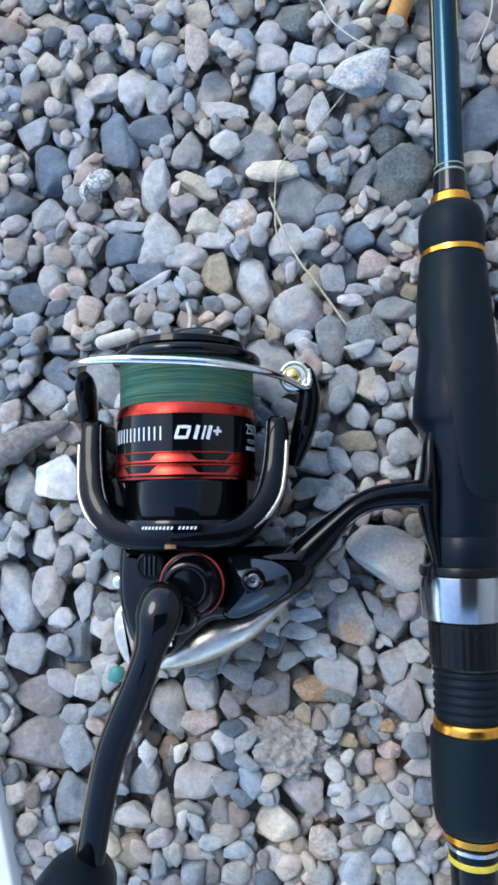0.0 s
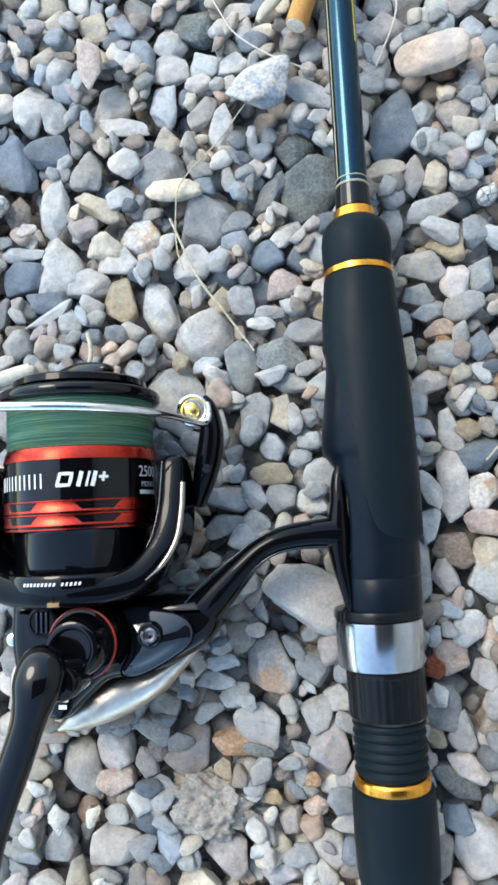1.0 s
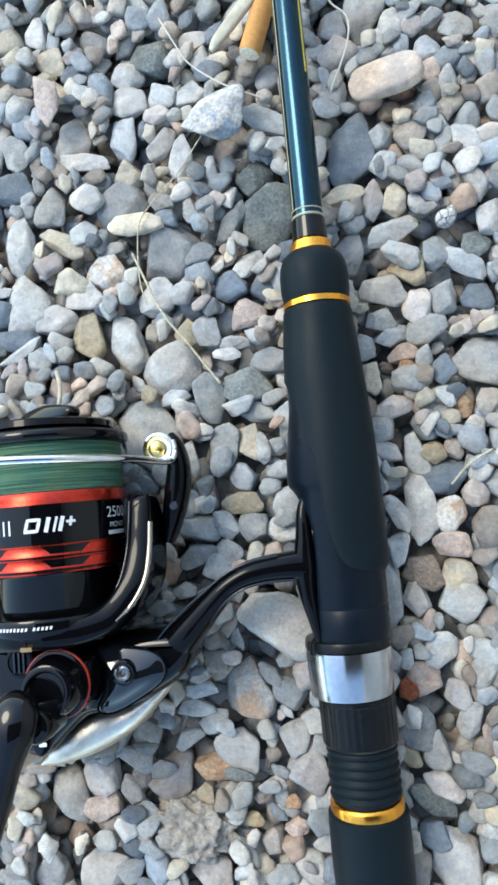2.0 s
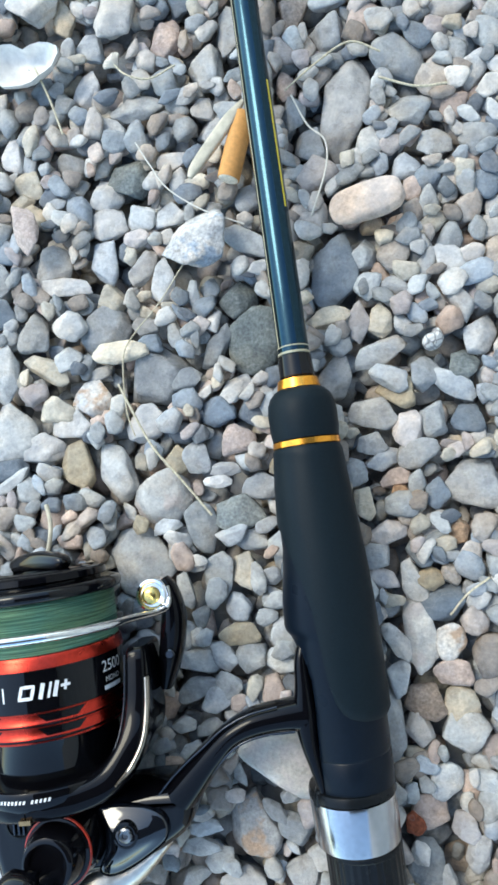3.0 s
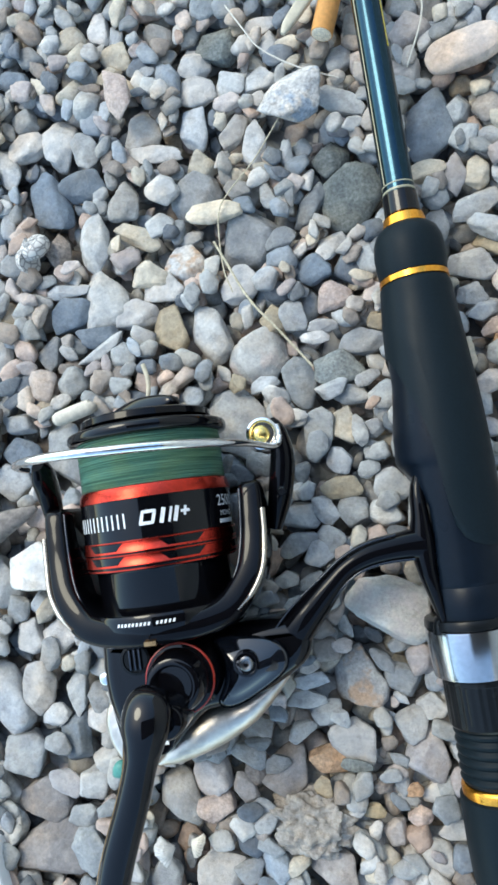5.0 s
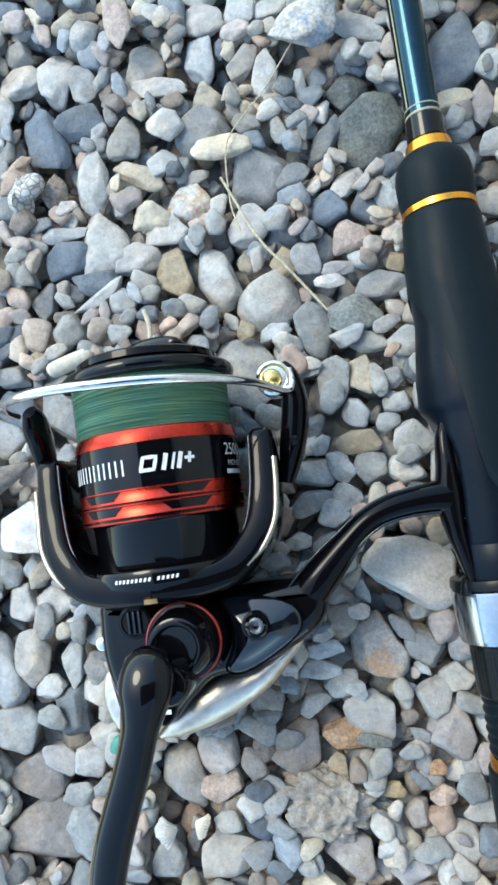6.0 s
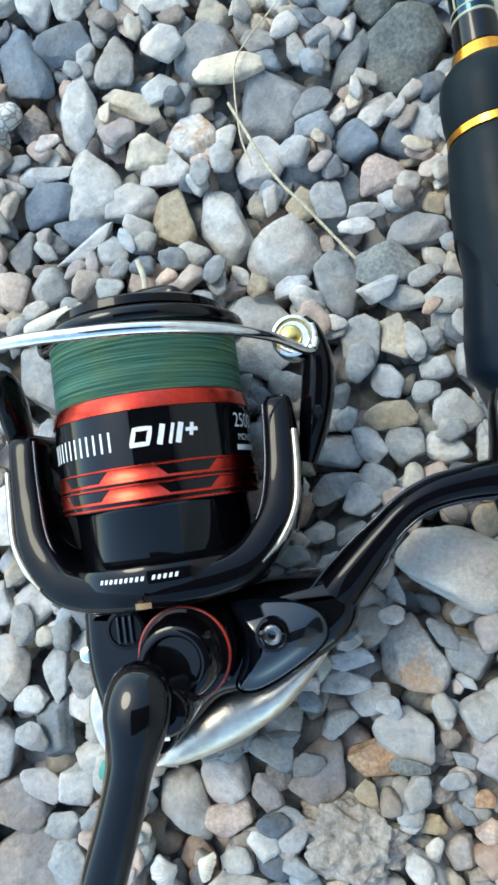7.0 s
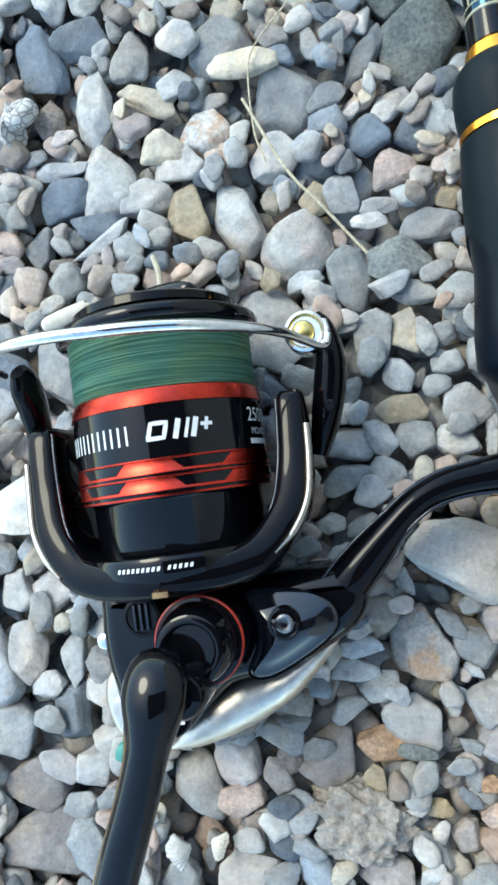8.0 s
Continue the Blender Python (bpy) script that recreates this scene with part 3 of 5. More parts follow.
        p("arm_trim", sweep([(CX + side * u, v, z, 0.35 + 0.5 * (n > 0), 0.9) for n, (u, v, z) in enumerate(edge)], 6, 10, 2.0), TRIM, "polished edge of the rotor arm", arm)
        edge = [(u - w * 0.93, v, CZ + d * 0.91) for u, v, w, d in path[3:9]]
        p("arm_trim", sweep([(CX + side * u, v, z, 0.45, 0.5) for u, v, z in edge], 6, 10, 2.0), DARK_METAL, "smoked edge of the rotor arm", arm)
    p("rotor_rim", spool_turn([(-11.5, 21.2), (-10.9, 22.5), (-10.1, 23.2), (-9.8, 23.0)]), DARK_METAL, "smoked metal rim", rotor)

    # bail
    bail = p("bail_wire", sweep([(-3.6, 45.5, 20.5, 0.9, 0.9), (-3.2, 41.0, 21.0, 0.9, 0.9), (-5.0, 38.7, 23.5, 0.95, 0.95)] + [(CX + 37.0 * math.cos(a) - 0.4 + 2.8 * max(0.0, -math.cos(a)), 40.8 - 1.5 * math.cos(a), CZ + 4 + 38.0 * math.sin(a) + 8.0 * max(0.0, -math.cos(a)), 0.95 + 0.3 * math.sin(a), 0.95 + 0.3 * math.sin(a)) for a in np.linspace(0.35, math.pi - 0.05, 14)], 4, 14, 2.0, (0, 1, 0)), CHROME, "polished steel bail wire")
    roller = p("line_roller", lathe([(14.0, 3.6), (14.4, 5.0), (20.2, 5.2), (21.4, 4.9), (21.8, 4.2), (20.6, 3.6)], -8.2, 43.3, "z", 40), CHROME, "chrome line roller", bail)
    p("roller_pin", lathe([(17.0, 2.7), (21.6, 2.75), (22.2, 2.3), (22.5, 1.2)], -8.7, 43.2, "z", 32), BRASS, "brass pin", bail)
    p("bail_arm", sweep([(-5.4, 47.5, 16.5, 1.6, 3.2), (-3.6, 44.0, 16.5, 2.4, 4.4), (-3.4, 37.0, 16.0, 3.7, 5.2), (-4.8, 29.0, 15.0, 4.0, 5.4), (-7.0, 21.0, 14.0, 3.4, 5.0), (-9.0, 14.0, 13.6, 1.8, 3.4)], 6, 20, 2.2), BLACK_SHELL, "gloss black bail arm", bail)
    p("arm_screw", lathe([(18.6, 1.5), (20.6, 1.5), (21.0, 1.1), (21.0, 0.3)], -5.0, 25.0, "z", 20), DARK_METAL, "small screw", bail)
    p("bail_arm", sweep([(-77.0, 43.6, 30.0, 1.8, 2.8), (-77.2, 41.0, 27.5, 2.8, 5.0), (-77.6, 36.5, 23.5, 3.0, 5.4), (-77.8, 30.0, 21.0, 2.6, 4.8), (-77.8, 22.0, 19.5, 1.8, 3.6)], 6, 20, 2.2), BLACK_SHELL, "gloss black bail arm", bail)

    # body
    body = p("body", slab([(-64, -11), (-48, -13), (-30, -13), (-14, -12), (-3, -13.5), (-4, -24), (-16, -31.5), (-27, -35), (-36, -36), (-42, -40.5), (-49, -46.5), (-55, -47), (-62, -42), (-66, -30), (-66.5, -18)], 4, 25.6, 4.5, 5), BLACK, "gloss black gear housing")
    p("side_plate", slab([(-30, -15), (-20, -15), (-11, -18.5), (-10, -25), (-18.5, -31), (-27, -34.5), (-31.5, -33), (-29, -27), (-28.4, -21)], 25.5, 27.4, 1.6, 5, 3.2), PLATE, "blue-black polished side plate", body)
    p("body_guard", sweep([(-10.5, -28.0, 16.5, 1.0, 3.0), (-17, -33.0, 15.5, 2.8, 5.2), (-25, -38.0, 14.5, 4.8, 7.0), (-34, -41.6, 14, 6.2, 7.6), (-42, -45.2, 13.8, 5.8, 7.2), (-49.5, -49.2, 13.4, 3.8, 6.2), (-54.8, -51.8, 13, 1.2, 4.0)], 7, 26, 2.1), BODY_SILVER, "polished silver rear guard", body)
    p("body_guard", slab([(-66.5, -31), (-69.5, -36), (-68.5, -44), (-63.0, -53), (-60.5, -52), (-60, -44), (-61.5, -35)], 4, 20, 2.2, 5), BODY_SILVER, "polished silver rear guard", body)
    p("screw_head", lathe([(28.6, 2.2), (30.6, 2.1), (30.9, 1.6), (30.8, 1.0), (30.2, 0.8), (30.2, 0.2)], -21.4, -22.0, "z", 12), STEEL, "steel screw with a star recess", body)
    p("screw_well", lathe([(27.0, 3.8), (30.5, 3.7), (30.6, 3.1), (30.0, 2.8), (30.0, 2.0)], -21.4, -22.0, "z", 28), BLACK, "black screw well", body)
    p("stop_dial", lathe([(26.6, 4.8), (27.8, 4.6), (28.0, 3.8), (27.5, 3.6), (27.5, 0.3)], -54.6, -17.8, "z", 32), BLACK_PLASTIC, "black dial", body)
    for d in (-1.5, 0.0, 1.5):
        p("dial_rib", box(-54.6 + d - 0.35, -20.8, 27.3, -54.6 + d + 0.35, -14.8, 28.3, 0.15), DARK_METAL, "", body)
    p("lug_screw", lathe([(20.0, 1.9), (22.6, 1.9), (23.0, 1.4), (23.0, 0.3)], -66.5, -23.5, "z", 20), CHROME, "small chrome screw", body)
    p("gear_cover", lathe([(24, 11.4), (27, 11.0), (28.4, 10.2), (34.4, 9.9), (35.6, 9.5), (36, 7)], -39.8, -23.0, "z", 64), BLACK, "gloss black gear cover", body)
    p("red_ring", lathe([(34.4, 9.6), (34.6, 10.05), (35.1, 9.95), (35.3, 9.4)], -39.8, -23.0, "z", 64), RED, "thin red ring", body)
    p("shaft_cap", lathe([(35, 8.9), (37.0, 8.7), (40.4, 7.9), (41.8, 7.2), (42.2, 6.2), (42.0, 5.4), (41.2, 5.0), (41.2, 2.0)], -40.0, -23.0, "z", 64), BLACK, "gloss black shaft collar", body)
    badge = p("badge", slab([(-50.5, -36), (-47.5, -35.2), (-45.5, -39), (-46.5, -43.5), (-50.0, -45.6), (-52.5, -42)], 26.2, 28.0, 0.6, 4), BLACK, "black badge", body)
    for k in range(3):
        p("print_bar", box(-49.8 + k * 0.5, -42.6 + k * 2.0, 28.05, -47.4 + k * 0.5, -41.4 + k * 2.0, 28.2), PRINT, "white print", badge)

    # stem and foot
    stem = p("stem", sweep([(-17, -27.5, 13.5, 5.0, 5.0), (-12.0, -22.0, 16.4, 6.4, 7.4), (-6.0, -15.6, 18.6, 5.5, 7.2), (0.0, -9.6, 19.4, 4.7, 6.7), (5.0, -4.8, 20.0, 4.0, 6.3), (11.0, 0.2, 20.4, 3.5, 5.9), (18, 3.0, 20.4, 3.9, 5.7), (27, 4.0, 19.8, 4.3, 5.5), (34, 3.8, 19.2, 5.2, 5.2)], 8, 26, 2.6), BLACK_SHELL, "gloss black curved reel stem")
    p("stem_trim", sweep([(-9.0, -23.6, 22.2, 0.4, 0.4), (-2.0, -16.4, 23.6, 0.4, 0.4), (4.0, -9.9, 24.4, 0.4, 0.4), (9.4, -4.6, 25.0, 0.4, 0.4), (15.0, -1.2, 25.3, 0.4, 0.4), (22, 0.2, 24.8, 0.4, 0.4), (30.5, 0.2, 24.0, 0.4, 0.4)], 6, 10, 2.0), DARK_METAL, "polished lower edge", stem)
    p("stem_trim", sweep([(-13.5, -15.6, 24.4, 0.3, 0.3), (-8.5, -10.4, 25.0, 0.3, 0.3), (-2.6, -5.4, 25.4, 0.3, 0.3), (3.0, -1.4, 25.6, 0.3, 0.3), (9.4, 3.2, 25.6, 0.3, 0.3), (17, 6.4, 25.4, 0.3, 0.3), (26, 7.8, 24.6, 0.3, 0.3)], 6, 10, 2.0), DARK_METAL, "polished upper edge", stem)
    p("foot", sweep([(36.4, 26, 19.5, 1.2, 1.8), (34.6, 20, 19.8, 2.0, 3.2), (34.2, 12, 19.8, 2.7, 4.2), (33.6, 4, 19.6, 3.6, 4.8), (33.8, -4, 19.8, 2.8, 4.2), (35.0, -12, 19.8, 2.0, 3.2), (36.2, -20, 19.6, 1.2, 2.2)], 7, 20, 2.4), BLACK_SHELL, "gloss black reel foot", stem)

    # crank
    crank = p("crank_arm", sweep([(-44.6, -23.0, 45.0, 4.0, 3.0), (-45.3, -25.5, 47.6, 6.2, 5.0), (-46.3, -30.2, 49.0, 6.6, 5.6), (-47.4, -35.0, 49.6, 5.3, 4.9), (-48.9, -40.2, 49.8, 4.3, 4.0), (-52.0, -48.8, 49.8, 4.3, 3.6), (-59.0, -65.5, 49.0, 4.4, 3.3), (-62.8, -80, 48.0, 4.1, 3.1), (-66.0, -97, 46.6, 3.9, 3.0)], 8, 28, 2.15), BLACK, "gloss black crank arm")
    left = [(-52.1, -34.0, 50.6), (-53.0, -40, 50.9), (-56.0, -48.3, 50.8), (-63.0, -65, 50.0), (-66.6, -80, 49.0), (-69.6, -96, 47.6)]
    p("arm_trim", sweep([(x, y, z, 0.45, 0.6) for x, y, z in left], 6, 10, 2.0), BRONZE, "bronze edge of the crank", crank)
    p("hinge_hub", lathe([(36, 5.2), (43, 5.2), (46.6, 4.9), (47.6, 4.2), (47.9, 2.6), (47.4, 2.2), (47.4, 0.4)], -41.6, -30.6, "z", 40), BLACK, "gloss black hinge hub", crank)
    p("crank_knob", lathe([(36, 7.0), (38, 9.5), (44, 10.8), (52, 11.0), (58, 9.8), (61, 7.4), (62.4, 4.0), (62.7, 0.6)], -70.5, -106.5, "z", 40), RUBBER, "matte black crank knob")
    return reel


spinning_reel()


# ---- small things on the beach ----
def strand(name, points, r, material, label, category):
    pts = [(x, y, z, r, r) for x, y, z in points]
    bm = sweep(pts, 8, 8, 2.0)
    return tagged(new(name, mesh_of(name, bm, material)), label, category)


strand("dry_straw", [(-17, 114, 3.2), (-8, 92, 3.8), (0, 80, 3.6), (10, 65, 3.0)], 0.42, STRAW, "dry yellow straw lying across the pebbles", "straw")
strand("dry_grass", [(13, 153, 6.0), (1, 140, 3.5), (-9, 131, 3.0), (-14, 123, 3.4), (-15, 105, 3.4), (-13, 95, 3.6)], 0.24, STRAW, "thin bent blade of dry grass on the pebbles", "grass blade")
strand("loose_thread", [(-1, 200, 2), (4, 189, 3), (9, 180, 3), (20, 170, 4), (34, 162, 4)], 0.28, HAIR, "loose pale thread running under the rod", "thread")
strand("loose_thread", [(56, 205, 3), (60, 193, 3.5), (65, 186, 4), (64, 176, 4), (57, 161, 3)], 0.32, HAIR, "curled pale thread beside the rod", "thread")
strand("dry_grass", [(-34, 234, 5), (-30, 221, 4), (-27, 208, 3)], 0.4, STRAW, "short dry grass blade leaning off a shell", "grass blade")
strand("dry_grass", [(17, 225, 3), (7, 222, 3), (-1, 225, 3.4), (-5, 230, 3)], 0.35, STRAW, "curled dry grass blade between stones", "grass blade")
strand("dry_grass", [(54, 207, 3), (66, 214, 4), (78, 219, 4), (88, 214, 3)], 0.35, STRAW, "bent dry grass blade over a pale stone", "grass blade")
strand("dry_grass", [(-48, 76, 2), (-46.5, 69, 3.5), (-48, 62, 3), (-51, 57, 1)], 0.8, CHIP, "brown dry stalk by the spool", "stalk")
strand("dry_grass", [(96, 34, 1), (88, 30, 3), (82, 24, 2)], 0.35, STRAW, "short dry grass blade between stones", "grass blade")
strand("dry_grass", [(86, 205, 3), (98, 199, 3), (108, 198, 3)], 0.4, STRAW, "pale dry grass blade on the stones", "grass blade")


def cigarette_butt():
    butt = thing("cigarette_butt", 31, 180, 2, "cork-tipped cigarette butt lying among the pebbles", "cigarette butt")
    a, b = Vector((30.6, 178.5, 4.6)), Vector((39.0, 200.0, 5.4))
    d = (b - a)
    rows = [(*(a + d * f), r, r * 0.97) for f, r in ((0.0, 3.7), (0.03, 3.85), (0.3, 3.9), (0.7, 3.85), (1.0, 3.8))]
    part("paper", shift(sweep(rows, 6, 28, 2.0), butt), CORK, butt, "orange cork paper")
    rows = [(*(a - d * 0.012 * f), r, r) for f, r in ((-1, 3.5), (0.4, 3.45), (1.2, 2.9))]
    part("filter", shift(sweep(rows, 3, 28, 2.0), butt), FILTER, butt, "pale filter end")


cigarette_butt()


def flake(name, rows, power, material, label, category):
    return tagged(new(name, mesh_of(name, sweep(rows, 7, 16, power), material, 50)), label, category)


flake("wood_chip", [(17.5, 181, 6.0, 0.8, 0.8), (20, 184, 6.4, 1.9, 1.2), (27, 191, 7.0, 2.3, 1.3), (34, 198, 7.6, 2.1, 1.2), (39.5, 203.5, 7.6, 0.7, 0.8)], 3.2, CHIP, "bleached splinter of wood leaning on the rod", "wood chip")
flake("driftwood", [(-123, 18, 1, 4.0, 3.0), (-115, 23.5, 2, 5.4, 4.0), (-106, 28, 2.6, 4.6, 3.6), (-98, 30.5, 2.6, 2.8, 2.6), (-92.5, 32.4, 2.2, 0.8, 1.0)], 2.4, WOOD, "grey weathered driftwood stub among pebbles", "driftwood")
flake("chalk_stub", [(-81.5, 61.8, 1.6, 2.2, 2.2), (-80.5, 62.0, 1.8, 2.6, 2.6), (-75, 63.2, 2.2, 2.7, 2.7), (-69.0, 64.4, 2.4, 2.6, 2.6), (-68.2, 64.6, 2.4, 2.1, 2.1)], 2.0, CHALK, "short chalky white tube lying on the pebbles", "chalk stub")


def spiral_shell(name, x, y, z, size, turn, label):
    shell = thing(name, x, y, z, label, "shell")
    bm = bmesh.new()
    rings = []
    for k in range(70):
        f = k / 69
        a, r = 2 * math.pi * 2.6 * f, size * (0.12 + 0.88 * f**1.3)
        tube_r = r * 0.52
        c = Vector((r * 0.55 * math.cos(a), r * 0.55 * math.sin(a), size * (0.85 - 0.75 * f)))
        side = Vector((math.cos(a), math.sin(a), 0))
        rings.append([bm.verts.new((c + side * tube_r * math.cos(b) + Vector((0, 0, tube_r * math.sin(b) * (1 + 0.05 * math.sin(9 * a))))) * MM) for b in np.linspace(0, 2 * math.pi, 15)[:-1]])
    for a, b in zip(rings, rings[1:]):
        for k in range(14):
            bm.faces.new((a[k], a[(k + 1) % 14], b[(k + 1) % 14], b[k]))
    bm.faces.new(rings[0])
    bm.faces.new(rings[-1])
    bm.transform(Matrix.Rotation(radians(turn), 4, "Z") @ Matrix.Rotation(radians(-38), 4, "X"))
    m, t, b = nodes_of("banded_shell")
    cells = add(t, "ShaderNodeTexVoronoi", Scale=420.0)
    cells.feature = "DISTANCE_TO_EDGE"
    t.links.new(where(t), cells.inputs["Vector"])
    t.links.new(blend(t, span(t, cells.outputs["Distance"], 0.05, 0.14), (0.27, 0.26, 0.25), (0.62, 0.60, 0.56)), b.inputs["Base Color"])
    b.inputs["Roughness"].default_value = 0.5
    part("whorl", bm, m, shell, "netted whorl", 60)


spiral_shell("sea_snail_shell", -83, 124.5, -2.0, 8.4, 30, "small netted white and black sea snail shell")
spiral_shell("sea_snail_shell", 90, 113.5, -1.6, 4.2, 200, "broken dark-banded sea snail shell on pebbles")


def open_shell(name, x, y, z, size, turn, gap, label):
    """A thick hollow shell lying hollow side up, a bite broken out of its rim."""
    bm = bmesh.new()
    outer, inner = [], []
    for i in range(13):
        f = i / 12
        row_o, row_i = [], []
        for j in range(25):
            a = radians(90 + 360 * j / 24)
            wav = 1 + 0.07 * math.sin(3 * a + 1) + 0.03 * math.sin(8 * a) - gap * math.exp(-((180 - abs(abs(math.degrees(a) - 440) - 180)) / 34) ** 2)
            r = size * (0.03 + 0.97 * f * (1 + (wav - 1) * f))
            h = size * 0.62 * f**3
            for row, drop in ((row_o, 0.0), (row_i, size * 0.16)):
                row.append(bm.verts.new(Vector((r * 1.3 * math.cos(a), r * 0.8 * math.sin(a), h - drop)) * MM))
        outer.append(row_o)
        inner.append(row_i)
    for g in (outer, inner):
        for a, b in zip(g, g[1:]):
            for k in range(24):
                bm.faces.new((a[k], a[k + 1], b[k + 1], b[k]))
    for k in range(24):
        for q in (0, -1):
            bm.faces.new((outer[q][k], outer[q][k + 1], inner[q][k + 1], inner[q][k]))
    for a, b, c, d in zip(outer, outer[1:], inner, inner[1:]):
        for k in (0, -1):
            bm.faces.new((a[k], b[k], d[k], c[k]))
    ob = new(name, mesh_of(name, bm, SHELL, 50))
    ob.matrix_world = pose(x * MM, y * MM, z * MM, 6, -4, turn)
    tagged(ob, label, "shell")


open_shell("broken_shell", -37.5, 236.0, 2.0, 10.8, -4, 0.5, "thick broken white shell lying hollow side up")
open_shell("worn_shell", -55.5, 250.5, 1.0, 8.0, 70, 0.0, "small worn white shell beside a broken one")


def ribbed_shell(x, y, z, size, turn, label):
    """A piece of a scallop, hump side up: ribs that spread like a fan from its hinge."""
    bm = bmesh.new()
    top, low = [], []
    for i in range(13):
        f = 0.08 + 0.92 * i / 12
        row_t, row_l = [], []
        for j in range(57):
            a = radians(-52 + 104 * j / 56)
            r = size * f * (1.0 + 0.018 * math.cos(a * 17) + 0.06 * math.sin(a * 5 + size))
            h = size * (0.42 * math.sin(f * 2.5) * math.cos(a * 1.25) + 0.022 * f * math.cos(a * 30) + 0.012 * math.sin(f * 26))
            for row, drop in ((row_t, 0.0), (row_l, size * 0.10)):
                row.append(bm.verts.new(Vector((r * math.sin(a), r * math.cos(a) - size * 0.5, h - drop)) * MM))
        top.append(row_t)
        low.append(row_l)
    for g in (top, low):
        for a, b in zip(g, g[1:]):
            for k in range(56):
                bm.faces.new((a[k], a[k + 1], b[k + 1], b[k]))
    for k in range(56):
        for q in (0, -1):
            bm.faces.new((top[q][k], top[q][k + 1], low[q][k + 1], low[q][k]))
    for a, b, c, d in zip(top, top[1:], low, low[1:]):
        for k in (0, -1):
            bm.faces.new((a[k], b[k], d[k], c[k]))
    ob = new("scallop_piece", mesh_of("scallop_piece", bm, SHELL_RIB if size > 6 else CHALK, 60))
    ob.matrix_world = pose(x * MM, y * MM, z * MM, 4, -3, turn)
    tagged(ob, label, "shell")


ribbed_shell(-61.6, -84.6, 0.8, 6.6, 100, "worn white ribbed scallop piece among the pebbles")
ribbed_shell(-51.0, -83.8, 0.6, 5.0, 240, "small cream ribbed scallop piece among the pebbles")
ribbed_shell(-5.8, 232.0, 1.4, 4.9, 35, "small cream ribbed shell beside dry grass")
sea_glass = flake("sea_glass", [(-77, -60.5, -1.0, 0.8, 0.8), (-75.5, -59.5, -0.6, 2.2, 1.6), (-73.5, -58, -0.4, 2.6, 1.8), (-71.6, -57, -0.8, 0.9, 0.8)], 2.4, GLASS_BIT, "small worn green piece of sea glass", "sea glass")


def pitted_rock(x, y, z, a, b, c, turn):
    """A lumpy beige lump of cemented grit, full of knobs and hollows."""
    bm = bmesh.new()
    bmesh.ops.create_icosphere(bm, subdivisions=6, radius=1.0)
    for v in bm.verts:
        q = v.co.normalized()
        knob = noise.noise(q * 2.3) * 0.24 + noise.noise(q * 4.6 + Vector((3, 1, 0))) * 0.20 + noise.noise(q * 10) * 0.06 + noise.noise(q * 24) * 0.012
        v.co = q * (0.95 + knob + 0.12 * noise.noise(q * 1.3))
        v.co = Vector((v.co.x * a, v.co.y * b, v.co.z * c)) * MM
    ob = new("pitted_rock", mesh_of("pitted_rock", bm, TONES["x"], 70))
    ob.matrix_world = pose(x * MM, y * MM, z * MM, 0, 0, turn)
    tagged(ob, "lumpy beige pitted rock half sunk in the pebbles", "rock")


white_board = tagged(new("white_board", mesh_of("white_board", box(-330, -90, -6, -0, 90, 5.5, 1.2), BOARD)), "white painted board edge lying on the pebbles", "board")
white_board.matrix_world = pose(-0.1065, -0.135, 0, 0, 0, 13.5) @ pose(0, -0.03, 0)


# ---- the pebbles ----
PITTED = (-13.0, -83.3, -6.0, 13.5, 10.5, 8.5, -20)
rng = np.random.default_rng(7)


def worn_stone(detail, facets, sharp, seed):
    """A rounded many-sided stone that fills the unit box from -1 to 1."""
    r = np.random.default_rng(seed)
    sides = facets
    turn = (np.arange(sides) + r.uniform(-0.32, 0.32, sides)) * 2 * math.pi / sides
    n = [(math.cos(a), math.sin(a), r.normal(0, 0.28)) for a in turn]
    h = list(r.uniform(0.74, 1.0, sides))
    for lift in (1.0, -1.0):
        n.append((r.normal(0, 0.20), r.normal(0, 0.20), lift))
        h.append(r.uniform(0.66, 0.86))
        for a in r.uniform(0, 2 * math.pi, 3):
            n.append((0.8 * math.cos(a), 0.8 * math.sin(a), lift * r.uniform(0.5, 1.1)))
            h.append(r.uniform(0.80, 0.98))
    n, h = np.array(n), np.array(h)
    n /= np.linalg.norm(n, axis=1, keepdims=True)
    bm = bmesh.new()
    bmesh.ops.create_icosphere(bm, subdivisions=detail, radius=1.0)
    d = np.array([v.co for v in bm.verts])
    d /= np.linalg.norm(d, axis=1, keepdims=True)
    face = np.maximum(d @ n.T, 0) / h
    size = 1 / (np.sum(face**sharp, 1) + 0.7**sharp) ** (1 / sharp)
    p = d * size[:, None]
    p -= (p.max(0) + p.min(0)) / 2
    p /= (p.max(0) - p.min(0)) / 2
    for v, q in zip(bm.verts, p):
        v.co = q
        v.co *= 1 + 0.07 * noise.noise(Vector(q) * 1.9 + Vector((seed, 0, 0))) + 0.022 * noise.noise(Vector(q) * 5 + Vector((0, seed, 0)))
    return bm


SHAPES = 26
fine, coarse, faces = [], [], {}
